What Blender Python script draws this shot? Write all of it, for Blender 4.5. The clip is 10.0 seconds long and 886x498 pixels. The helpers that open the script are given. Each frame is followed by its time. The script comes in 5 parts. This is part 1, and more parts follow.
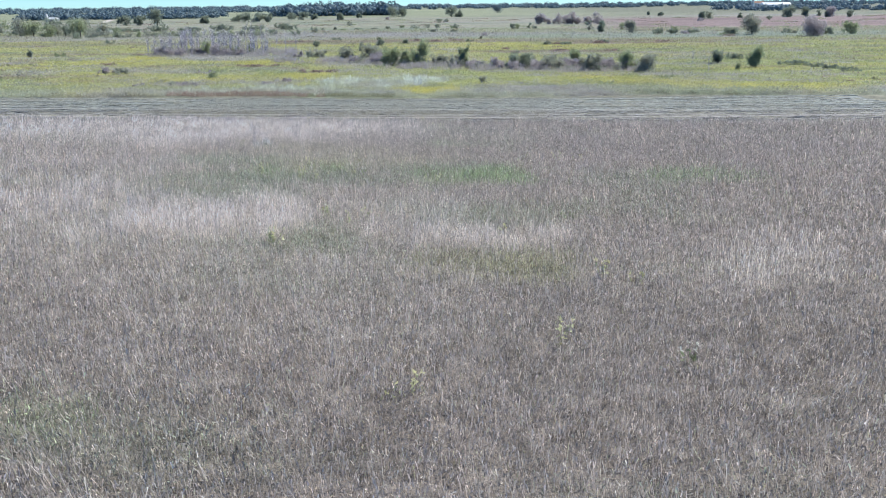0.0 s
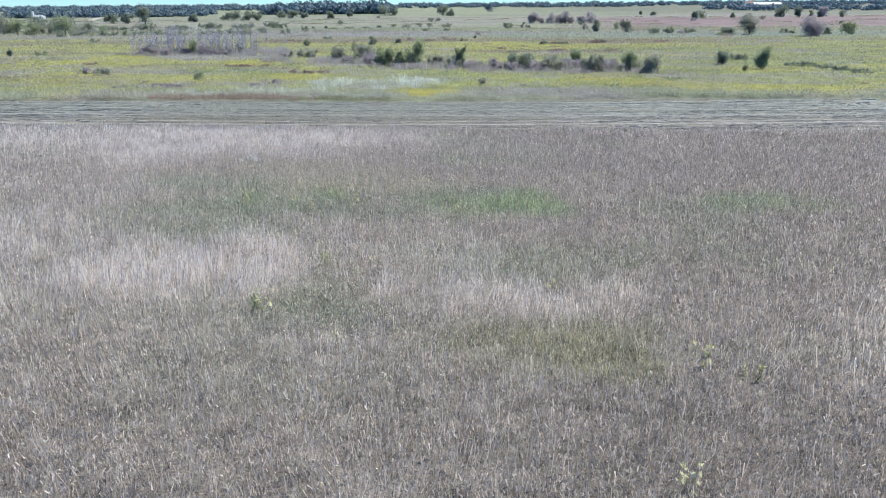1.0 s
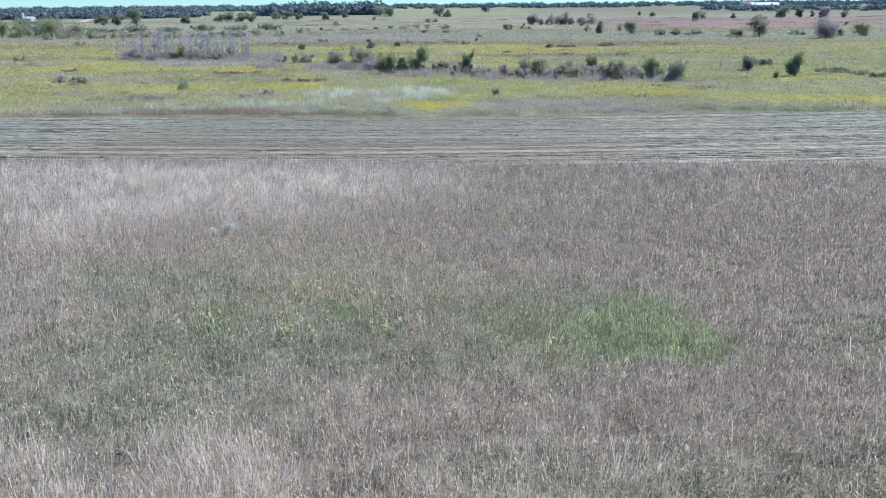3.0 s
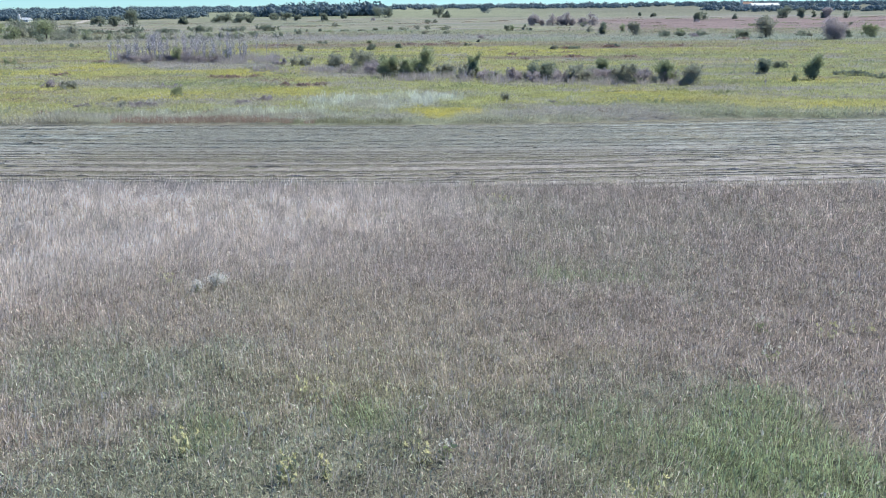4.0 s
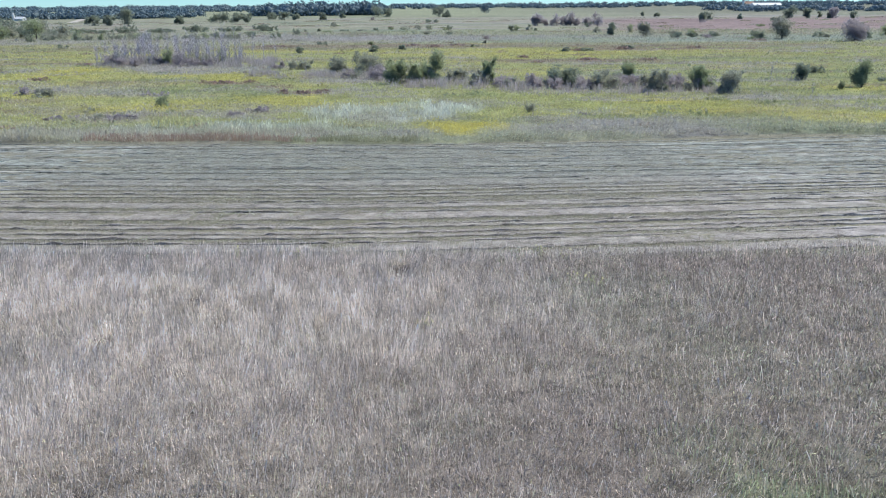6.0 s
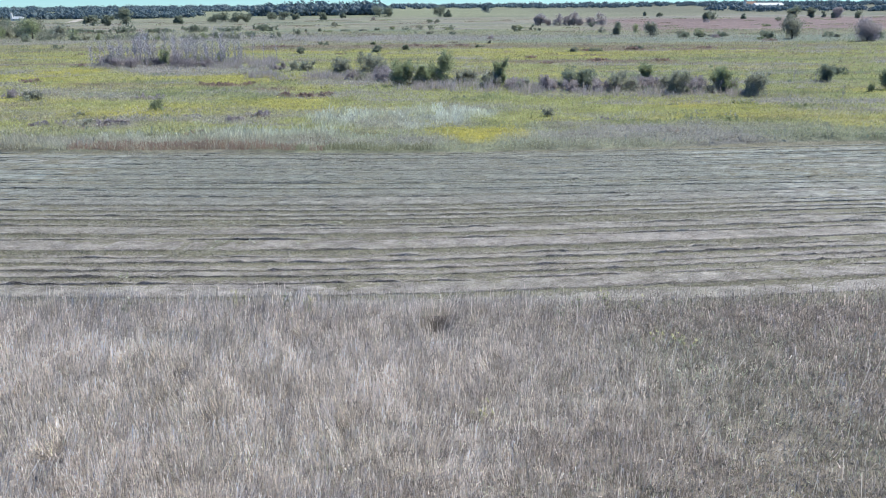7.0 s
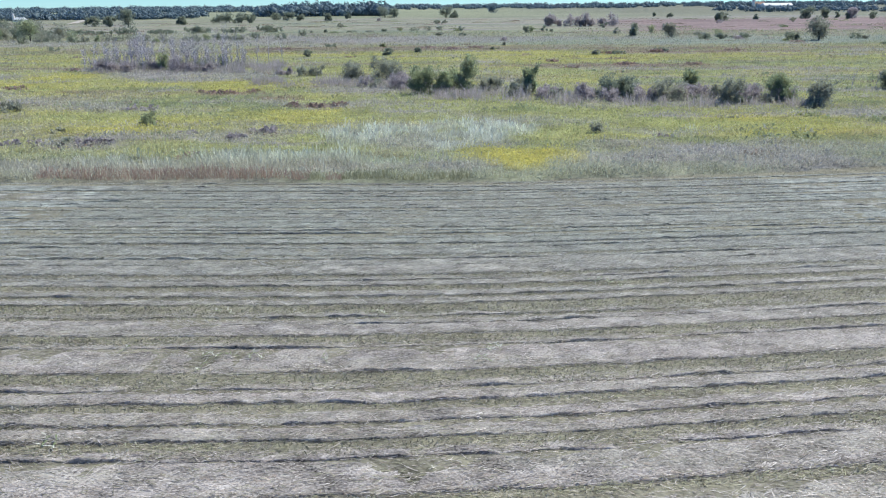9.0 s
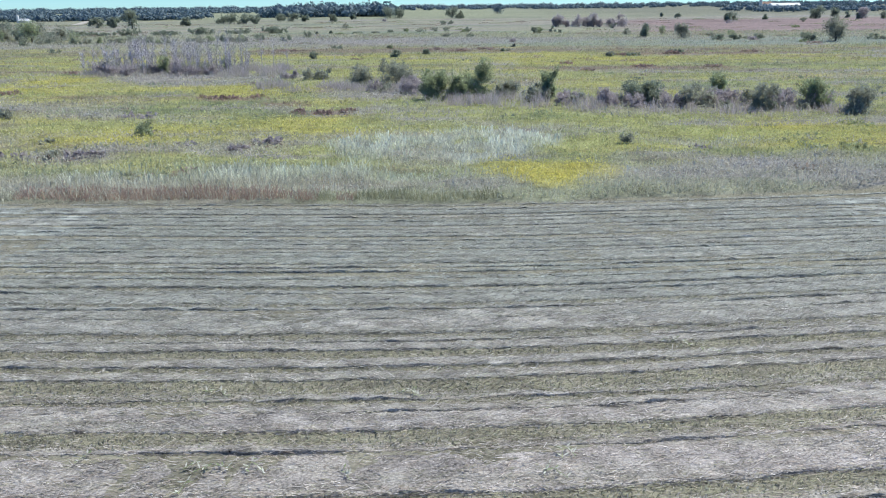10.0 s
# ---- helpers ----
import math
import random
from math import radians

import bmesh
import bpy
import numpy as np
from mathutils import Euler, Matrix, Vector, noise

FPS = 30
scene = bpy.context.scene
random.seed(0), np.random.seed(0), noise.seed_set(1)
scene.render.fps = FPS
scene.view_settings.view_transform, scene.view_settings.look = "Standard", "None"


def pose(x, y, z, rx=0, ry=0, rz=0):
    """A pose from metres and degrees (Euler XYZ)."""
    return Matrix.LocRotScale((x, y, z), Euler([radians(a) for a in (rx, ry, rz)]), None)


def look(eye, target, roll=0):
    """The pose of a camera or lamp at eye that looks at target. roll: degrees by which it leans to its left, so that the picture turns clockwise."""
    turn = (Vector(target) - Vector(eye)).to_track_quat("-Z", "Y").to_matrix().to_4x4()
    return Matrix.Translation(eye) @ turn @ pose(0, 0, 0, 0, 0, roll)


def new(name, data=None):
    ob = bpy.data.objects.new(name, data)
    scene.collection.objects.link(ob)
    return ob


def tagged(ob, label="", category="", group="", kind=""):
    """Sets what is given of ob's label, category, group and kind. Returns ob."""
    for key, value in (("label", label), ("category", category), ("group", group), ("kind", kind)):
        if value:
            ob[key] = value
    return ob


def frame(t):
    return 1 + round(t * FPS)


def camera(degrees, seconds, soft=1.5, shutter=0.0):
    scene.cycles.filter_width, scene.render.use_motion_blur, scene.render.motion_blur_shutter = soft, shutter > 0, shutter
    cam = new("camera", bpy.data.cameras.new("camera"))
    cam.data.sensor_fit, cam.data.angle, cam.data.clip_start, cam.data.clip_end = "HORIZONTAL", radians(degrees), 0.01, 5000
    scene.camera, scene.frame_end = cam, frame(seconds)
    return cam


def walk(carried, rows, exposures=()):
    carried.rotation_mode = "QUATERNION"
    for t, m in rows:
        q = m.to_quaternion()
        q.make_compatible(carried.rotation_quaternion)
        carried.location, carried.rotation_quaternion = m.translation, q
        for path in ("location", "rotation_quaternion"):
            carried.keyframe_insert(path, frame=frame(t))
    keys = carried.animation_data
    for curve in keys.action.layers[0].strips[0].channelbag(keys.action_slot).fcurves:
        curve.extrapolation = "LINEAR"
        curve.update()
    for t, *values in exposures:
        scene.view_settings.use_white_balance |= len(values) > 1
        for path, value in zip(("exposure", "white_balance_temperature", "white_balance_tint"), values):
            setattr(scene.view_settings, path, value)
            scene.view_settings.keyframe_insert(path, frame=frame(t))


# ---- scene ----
# ---- camera ----
cam = camera(60.0, 10.0, soft=1.1)
walk(cam, [
    (0, look((0.000, 0.000, 12.000), (-0.848, 47.638, -3.163), -0.607)),
    (0.5, look((-0.658, 3.177, 11.953), (-1.044, 50.810, -3.244), -0.499)),
    (1, look((-1.296, 6.368, 11.889), (-1.533, 53.991, -3.342), -0.426)),
    (1.5, look((-1.807, 9.552, 11.864), (-1.934, 57.178, -3.361), -0.454)),
    (2, look((-2.284, 12.629, 11.945), (-2.360, 60.254, -3.280), -0.458)),
    (2.5, look((-2.869, 15.708, 12.127), (-2.865, 63.336, -3.090), -0.482)),
    (4, look((-4.673, 24.551, 12.206), (-4.519, 72.197, -2.953), -0.538)),
    (4.5, look((-5.210, 27.589, 12.289), (-5.001, 75.238, -2.861), -0.561)),
    (5, look((-5.737, 30.718, 12.377), (-5.533, 78.358, -2.801), -0.563)),
    (5.5, look((-6.344, 33.863, 12.376), (-6.099, 81.497, -2.822), -0.501)),
    (7, look((-8.497, 43.088, 12.033), (-8.194, 90.723, -3.158), -0.448)),
    (7.5, look((-9.238, 46.220, 11.971), (-8.944, 93.856, -3.219), -0.438)),
    (8, look((-9.955, 49.318, 11.951), (-9.671, 96.952, -3.244), -0.457)),
    (8.5, look((-10.697, 52.413, 11.966), (-10.495, 100.058, -3.197), -0.461)),
    (9, look((-11.391, 55.543, 11.970), (-11.326, 103.190, -3.190), -0.493)),
    (9.5, look((-12.036, 58.655, 11.987), (-12.095, 106.302, -3.171), -0.522)),
    (10, look((-12.672, 61.712, 12.000), (-12.902, 109.368, -3.128), -0.591)),
], exposures=[(0, 0.15), (2, 0.13), (4, 0.02), (7, -0.05), (10, -0.02)])

# ---- world and sun ----
SUN_EL, SUN_AZ = 52.0, 58.0
world = bpy.data.worlds.new("world")
scene.world = world
world.use_nodes = True
wn, wl = world.node_tree.nodes, world.node_tree.links
sky = wn.new("ShaderNodeTexSky")
sky.sky_type = "NISHITA"
sky.sun_disc = False
sky.sun_elevation, sky.sun_rotation = radians(SUN_EL), radians(SUN_AZ)
sky.air_density, sky.dust_density, sky.ozone_density, sky.altitude = 1.0, 0.0, 2.0, 1500
wn["Background"].inputs["Strength"].default_value = 0.145
clear = wn.new("ShaderNodeVectorMath")  # clear, cool air towards the horizon
clear.operation = "MULTIPLY"
clear.inputs[1].default_value = (0.43, 0.75, 1.06)
wl.new(sky.outputs["Color"], clear.inputs[0])
wl.new(clear.outputs["Vector"], wn["Background"].inputs["Color"])

sun_data = bpy.data.lights.new("sun", "SUN")
sun_data.energy, sun_data.angle, sun_data.color = 4.75, radians(0.6), (0.99, 0.94, 0.79)
sun = new("sun", sun_data)
sun.matrix_world = look((math.sin(radians(SUN_AZ)) * math.cos(radians(SUN_EL)) * 100,
                         math.cos(radians(SUN_AZ)) * math.cos(radians(SUN_EL)) * 100,
                         math.sin(radians(SUN_EL)) * 100), (0, 0, 0))

rng = np.random.default_rng(7)


# ---- noise and terrain ----
def lattice(i, j, seed):
    n = (i.astype(np.int64) * 374761393 + j.astype(np.int64) * 668265263 + seed * 1442695041) & 0xFFFFFFFF
    n = ((n ^ (n >> 13)) * 1274126177) & 0xFFFFFFFF
    return ((n ^ (n >> 16)) & 0xFFFF) / 65535.0


def smooth_noise(x, y, seed=0):
    """Value noise from 0 to 1, one cell a unit."""
    i, j = np.floor(x), np.floor(y)
    u, v = x - i, y - j
    u, v = u * u * (3 - 2 * u), v * v * (3 - 2 * v)
    a, b = lattice(i, j, seed), lattice(i + 1, j, seed)
    c, d = lattice(i, j + 1, seed), lattice(i + 1, j + 1, seed)
    return (a * (1 - u) + b * u) * (1 - v) + (c * (1 - u) + d * u) * v


def fbm(x, y, seed=0, octaves=4):
    total, amount, weight = 0.0, 0.5, 0.0
    for k in range(octaves):
        total = total + amount * smooth_noise(x * 2 ** k, y * 2 ** k, seed + 17 * k)
        weight += amount
        amount *= 0.55
    return total / weight


KNOT_Y = [-80, 0, 28, 38, 48, 63, 75, 93, 108, 118, 140, 185, 480, 880, 1200, 1560, 2200, 4900]
KNOT_Z = [7.5, 4.4, 3.45, 3.3, 2.75, 1.65, 1.15, 0.15, -1.0, -1.25, -1.25, -1.5, -2.8, -3.2, -1.5, 2, 5, 6]


def ground_z(x, y):
    x, y = np.asarray(x, float), np.asarray(y, float)
    z = sum(np.interp(y + d * np.clip(np.abs(y) * 0.06, 3, 60), KNOT_Y, KNOT_Z) for d in (-1, -0.5, 0, 0.5, 1)) / 5
    k = np.clip((y - 100) / 90, 0, 1)
    k = 1 - k * k * (3 - 2 * k)
    z = z - 1.08 * np.tanh(x / 60) * (0.12 + 0.88 * k)
    if np.max(y) < 300:
        return z
    knoll = 1.2 * np.exp(-((x - 594) / 150) ** 2 - ((y - 1510) / 110) ** 2)  # the farm stands on a low rise
    return z + knoll + (fbm(x / 260, y / 260, 20) - 0.5) * 1.6 * np.clip((y - 300) / 300, 0, 1)


def at(x, y, sink=0.0):
    return (x, y, float(ground_z(x, y)) - sink)


def row_bend(x):
    """How the mower's rows swing away towards the right."""
    return 0.085 * ((x + 12) + np.sqrt((x + 12) ** 2 + 60))


def near_edge(x):
    return 67.4 + 0.55 * row_bend(np.clip(x, -80, 45)) + 0.5 * (fbm(x * 0.35, x * 0 + 3, 5) - 0.5)


def far_edge(x):
    return 111.6 + 1.3 * row_bend(np.clip(x, -120, 30)) + 1.6 * (fbm(x * 0.22, x * 0 + 9, 6) - 0.5)


def patch(x, y, cx, cy, rx, ry, seed=1):
    """A ragged oval patch, 1 in its middle and 0 outside."""
    x, y = np.broadcast_arrays(np.asarray(x, float), np.asarray(y, float))
    out = np.zeros(x.shape)
    near = ((x - cx) / rx) ** 2 + ((y - cy) / ry) ** 2 < 6.5
    x, y = x[near], y[near]
    x = x + rx * 1.1 * (fbm(x / rx * 0.9, y / ry * 0.9, seed + 3) - 0.5)
    y = y + ry * 1.1 * (fbm(x / rx * 0.9, y / ry * 0.9, seed + 5) - 0.5)
    r = np.sqrt(((x - cx) / rx) ** 2 + ((y - cy) / ry) ** 2)
    r = r + 1.5 * (fbm(x / rx * 2.3, y / ry * 2.3, seed, 5) - 0.5)
    out[near] = np.clip((1.1 - r) / 0.8, 0, 1)
    return out


# ---- materials ----
def node_material(name):
    m = bpy.data.materials.new(name)
    m.use_nodes = True
    m.node_tree.nodes.clear()
    return m, m.node_tree.nodes, m.node_tree.links


def plant_material(name, colour=None, through_light=0.4, spread=0.35, gloss=0.04, rough=0.55, round_up=1.5, thin=False):
    """Thin plant matter: diffuse, some light passing through, a faint sheen; every piece a little different.
    Without a colour it takes the plant's own tint from the mesh."""
    m, n, l = node_material(name)
    out = n.new("ShaderNodeOutputMaterial")
    geo = n.new("ShaderNodeNewGeometry")
    spread_map = n.new("ShaderNodeMapRange")
    spread_map.inputs["To Min"].default_value, spread_map.inputs["To Max"].default_value = 1 - spread, 1 + spread
    l.new(geo.outputs["Random Per Island"], spread_map.inputs["Value"])
    if colour is None:
        tint = n.new("ShaderNodeAttribute")
        tint.attribute_name = "tint"
        base = tint.outputs["Color"]
    else:
        tex = n.new("ShaderNodeTexNoise")
        tex.inputs["Scale"].default_value = 0.9
        coord = n.new("ShaderNodeTexCoord")
        l.new(coord.outputs["Object"], tex.inputs["Vector"])
        ramp = n.new("ShaderNodeValToRGB")
        ramp.color_ramp.elements[0].position, ramp.color_ramp.elements[1].position = 0.35, 0.65
        ramp.color_ramp.elements[0].color = (*[c * 0.75 for c in colour], 1)
        ramp.color_ramp.elements[1].color = (*[min(1, c * 1.25) for c in colour], 1)
        l.new(tex.outputs["Fac"], ramp.inputs["Fac"])
        base = ramp.outputs["Color"]
    scale = n.new("ShaderNodeVectorMath")
    scale.operation = "SCALE"
    l.new(base, scale.inputs[0])
    l.new(spread_map.outputs["Result"], scale.inputs["Scale"])
    diff, trans, glossy = n.new("ShaderNodeBsdfDiffuse"), n.new("ShaderNodeBsdfTranslucent"), n.new("ShaderNodeBsdfGlossy")
    glossy.inputs["Roughness"].default_value = rough
    mix, mix2 = n.new("ShaderNodeMixShader"), n.new("ShaderNodeMixShader")
    mix.inputs["Fac"].default_value, mix2.inputs["Fac"].default_value = through_light, gloss
    # fuzzy, rounded plant parts: the relief turns towards the top
    up, unit = n.new("ShaderNodeVectorMath"), n.new("ShaderNodeVectorMath")
    up.operation, unit.operation = "ADD", "NORMALIZE"
    up.inputs[1].default_value = (0, 0, round_up)
    l.new(geo.outputs["Normal"], up.inputs[0])
    l.new(up.outputs["Vector"], unit.inputs[0])
    l.new(unit.outputs["Vector"], diff.inputs["Normal"])
    if thin:  # both faces of a thin blade take the light that falls on its tip
        down, unit2 = n.new("ShaderNodeVectorMath"), n.new("ShaderNodeVectorMath")
        down.operation, unit2.operation = "SUBTRACT", "NORMALIZE"
        down.inputs[1].default_value = (0, 0, round_up)
        l.new(geo.outputs["Normal"], down.inputs[0])
        l.new(down.outputs["Vector"], unit2.inputs[0])
        l.new(unit2.outputs["Vector"], trans.inputs["Normal"])
    l.new(scale.outputs["Vector"], diff.inputs["Color"])
    l.new(scale.outputs["Vector"], trans.inputs["Color"])
    l.new(diff.outputs["BSDF"], mix.inputs[1])
    l.new(trans.outputs["BSDF"], mix.inputs[2])
    l.new(mix.outputs["Shader"], mix2.inputs[1])
    l.new(glossy.outputs["BSDF"], mix2.inputs[2])
    l.new(mix2.outputs["Shader"], out.inputs["Surface"])
    return m


def solid_material(name, colour, rough=0.8, grain=6.0, contrast=0.25, bump=0.3, metallic=0.0, tinted=False):
    """A rough surface with variation at two scales and a fine relief."""
    m, n, l = node_material(name)
    out, bsdf = n.new("ShaderNodeOutputMaterial"), n.new("ShaderNodeBsdfPrincipled")
    coord = n.new("ShaderNodeTexCoord")
    fine, broad = n.new("ShaderNodeTexNoise"), n.new("ShaderNodeTexNoise")
    fine.inputs["Scale"].default_value, fine.inputs["Detail"].default_value = grain, 6
    broad.inputs["Scale"].default_value, broad.inputs["Detail"].default_value = grain / 14, 4
    l.new(coord.outputs["Object"], fine.inputs["Vector"])
    l.new(coord.outputs["Object"], broad.inputs["Vector"])
    add = n.new("ShaderNodeMath")
    add.operation = "ADD"
    l.new(fine.outputs["Fac"], add.inputs[0])
    l.new(broad.outputs["Fac"], add.inputs[1])
    span = n.new("ShaderNodeMapRange")
    span.inputs["From Min"].default_value, span.inputs["From Max"].default_value = 0.72, 1.28
    span.inputs["To Min"].default_value, span.inputs["To Max"].default_value = 1 - contrast, 1 + contrast
    span.clamp = False
    l.new(add.outputs["Value"], span.inputs["Value"])
    scale = n.new("ShaderNodeVectorMath")
    scale.operation = "SCALE"
    if tinted:
        tint = n.new("ShaderNodeAttribute")
        tint.attribute_name = "tint"
        l.new(tint.outputs["Color"], scale.inputs[0])
    else:
        scale.inputs[0].default_value = colour
    l.new(span.outputs["Result"], scale.inputs["Scale"])
    l.new(scale.outputs["Vector"], bsdf.inputs["Base Color"])
    bsdf.inputs["Roughness"].default_value, bsdf.inputs["Metallic"].default_value = rough, metallic
    bsdf.inputs["Specular IOR Level"].default_value = 0.2
    relief = n.new("ShaderNodeBump")
    relief.inputs["Strength"].default_value, relief.inputs["Distance"].default_value = bump, 0.05
    l.new(fine.outputs["Fac"], relief.inputs["Height"])
    l.new(relief.outputs["Normal"], bsdf.inputs["Normal"])
    l.new(bsdf.outputs["BSDF"], out.inputs["Surface"])
    return m


M_GROUND = solid_material("ground_cover", None, 0.95, 7.0, 0.5, 0.8, tinted=True)
M_THATCH = solid_material("thatch", None, 0.95, 22.0, 0.55, 1.0, tinted=True)
M_GRASS = plant_material("dry_grass", None, 0.42, 0.65, 0.05, round_up=1.7, thin=True)
M_MEADOW = plant_material("meadow_plants", None, 0.4, 0.22, 0.03, round_up=1.5, thin=True)
M_HAY = plant_material("cut_hay", None, 0.35, 0.55, 0.06, 0.45, round_up=1.7, thin=True)
M_SWATH = solid_material("hay_mat", None, 0.9, 14.0, 0.65, 1.0, tinted=True)
LEAF = {
    "green": plant_material("leaf_green", (0.37, 0.44, 0.265), 0.42, 0.2, round_up=1.8, thin=True),
    "dark": plant_material("leaf_dark", (0.285, 0.34, 0.265), 0.42, 0.2, round_up=1.8, thin=True),
    "sage": plant_material("leaf_sage", (0.375, 0.405, 0.33), 0.42, 0.2, round_up=1.8, thin=True),
    "grey": plant_material("leaf_grey", (0.47, 0.435, 0.475), 0.42, 0.2, round_up=1.8, thin=True),
    "rust": plant_material("leaf_rust", (0.38, 0.285, 0.275), 0.3, 0.2, round_up=3.0),
    # distance haze is mixed into this leaf colour, hence the blue
    "far": plant_material("leaf_far_hazed", (0.135, 0.20, 0.235), 0.2, 0.1, round_up=0.5, thin=True),
}
M_BARK = solid_material("bark", (0.16, 0.14, 0.12), 0.9, 12, 0.4, 0.6)
M_DEAD = solid_material("dead_wood", (0.57, 0.54, 0.60), 0.85, 10, 0.35, 0.5)
M_WHITE_FLOWER = plant_material("white_blossom", (0.82, 0.85, 0.82), 0.3, 0.1, round_up=2.0)
M_YELLOW_FLOWER = plant_material("yellow_blossom", (0.62, 0.61, 0.34), 0.25, 0.25)
M_WEED = plant_material("weed_green", (0.30, 0.37, 0.2), 0.35, 0.3, round_up=1.5)
M_YELLOW_LEAF = plant_material("yellowing_leaf", (0.60, 0.62, 0.37), 0.3, 0.2, round_up=2.0)
M_PALE_LEAF = plant_material("pale_leaf", (0.6, 0.62, 0.56), 0.2, 0.2)
M_WHITE_WALL = solid_material("white_wall", (0.75, 0.75, 0.74), 0.6, 1.5, 0.1, 0.1)
M_RED_ROOF = solid_material("red_roof", (0.15, 0.06, 0.055), 0.6, 1.5, 0.2, 0.1)
M_GREY_ROOF = solid_material("grey_roof", (0.5, 0.5, 0.5), 0.5, 1.5, 0.15, 0.1)
M_WHITE_ROOF = solid_material("white_metal_roof", (0.78, 0.8, 0.82), 0.4, 1.5, 0.1, 0.1)
M_DARK = solid_material("dark_opening", (0.05, 0.05, 0.055), 0.4, 2, 0.2, 0.0)
M_GRAVEL = solid_material("pale_gravel", (0.5, 0.47, 0.42), 0.95, 3.0, 0.25, 0.4)


# ---- mesh helpers ----
def mesh_from(name, co, faces, tint=None, material=None, smooth=False):
    """A mesh from arrays of points and of equal-sized faces, with a tint a point."""
    me = bpy.data.meshes.new(name)
    co, faces = np.asarray(co, np.float32), np.asarray(faces, np.int32)
    k = faces.shape[1]
    me.vertices.add(len(co))
    me.vertices.foreach_set("co", co.ravel())
    me.loops.add(faces.size)
    me.loops.foreach_set("vertex_index", faces.ravel())
    me.polygons.add(len(faces))
    me.polygons.foreach_set("loop_start", np.arange(0, faces.size, k, dtype=np.int32))
    me.polygons.foreach_set("loop_total", np.full(len(faces), k, np.int32))
    if smooth:
        me.polygons.foreach_set("use_smooth", np.ones(len(faces), bool))
    if tint is not None:
        a = me.attributes.new("tint", "FLOAT_COLOR", "POINT")
        a.data.foreach_set("color", np.c_[tint, np.ones(len(tint))].astype(np.float32).ravel())
    me.update(calc_edges=True)
    if material:
        me.materials.append(material)
    return me


def kites(base, tip, width, turn, tint=None, wide=0.6, bow=0.0):
    """Slim four-cornered blades from base points to tips, broadest part-way up."""
    n = len(base)
    mid = base + (tip - base) * wide
    mid[:, 2] += bow * np.linalg.norm((tip - base)[:, :2], axis=1)
    side = np.stack([np.cos(turn), np.sin(turn), 0 * turn], 1) * (width / 2)[:, None]
    co = np.stack([base, mid + side, tip, mid - side], 1).reshape(-1, 3)
    faces = np.arange(n * 4).reshape(n, 4)
    return co, faces, None if tint is None else np.repeat(tint, 4, 0)


def blades(base, tip, width, turn, tint, flip):
    """Single slim triangles; flipped ones are broad at the top, like seed heads."""
    n = len(base)
    side = np.stack([np.cos(turn), np.sin(turn), 0 * turn], 1) * (width / 2)[:, None]
    foot, head = np.where(flip[:, None], tip, base), np.where(flip[:, None], base, tip)
    co = np.stack([foot - side, foot + side, head], 1).reshape(-1, 3)
    return co, np.arange(n * 3).reshape(n, 3), np.repeat(tint, 3, 0)


def leaves(centres, size, spin):
    """Small three-cornered leaves turned every way."""
    n = len(centres)
    a = spin.normal(size=(n, 3))
    a /= np.linalg.norm(a, axis=1, keepdims=True)
    b = np.cross(a, spin.normal(size=(n, 3)))
    b /= np.linalg.norm(b, axis=1, keepdims=True) + 1e-9
    s = (size * spin.uniform(0.6, 1.35, n))[:, None]
    co = np.stack([centres - a * s, centres + b * s * 0.7 + a * s * 0.2, centres + a * s * 0.9 - b * s * 0.5], 1).reshape(-1, 3)
    return co, np.arange(n * 3).reshape(n, 3)


def tubes(paths, sides=5):
    """Tapered limbs: each a list of (point, radius)."""
    co, faces = [], []
    for path in paths:
        start = len(co)
        for k, (p, r) in enumerate(path):
            p = Vector(p)
            q = Vector(path[min(k + 1, len(path) - 1)][0]) - Vector(path[max(k - 1, 0)][0])
            q = q.normalized() if q.length > 1e-6 else Vector((0, 0, 1))
            u = q.orthogonal().normalized()
            v = q.cross(u)
            for s in range(sides):
                w = 2 * math.pi * s / sides
                co.append(p + (u * math.cos(w) + v * math.sin(w)) * r)
        for k in range(len(path) - 1):
            for s in range(sides):
                a, b = start + k * sides + s, start + k * sides + (s + 1) % sides
                faces.append((a, b, b + sides, a + sides))
    return np.array([tuple(c) for c in co]), np.array(faces)


def part(name, me, parent, label=""):
    ob = new(name, me)
    ob.parent = parent
    if label:
        ob["label"] = label
    return ob


def bm_mesh(name, bm, material):
    me = bpy.data.meshes.new(name)
    bm.to_mesh(me)
    bm.free()
    me.materials.append(material)
    return me


def box(bm, x0, x1, y0, y1, z0, z1):
    v = [bm.verts.new((x, y, z)) for z in (z0, z1) for x, y in ((x0, y0), (x1, y0), (x1, y1), (x0, y1))]
    for f in ((3, 2, 1, 0), (4, 5, 6, 7), (0, 1, 5, 4), (1, 2, 6, 5), (2, 3, 7, 6), (3, 0, 4, 7)):
        bm.faces.new([v[k] for k in f])


# ---- colours of the ground cover ----
def mixed(weights, colours):
    w = np.stack(weights, -1)
    w = w / w.sum(-1, keepdims=True)
    return w @ np.array(colours)


MAUVE, PALE, TAN, OLIVE = (0.83, 0.695, 0.67), (0.98, 0.89, 0.83), (0.63, 0.565, 0.48), (0.45, 0.455, 0.26)
GREEN, GREY, RUSSET, DUSK = (0.38, 0.49, 0.28), (0.60, 0.575, 0.54), (0.43, 0.33, 0.265), (0.415, 0.37, 0.345)
WEEDY = (0.36, 0.43, 0.305)

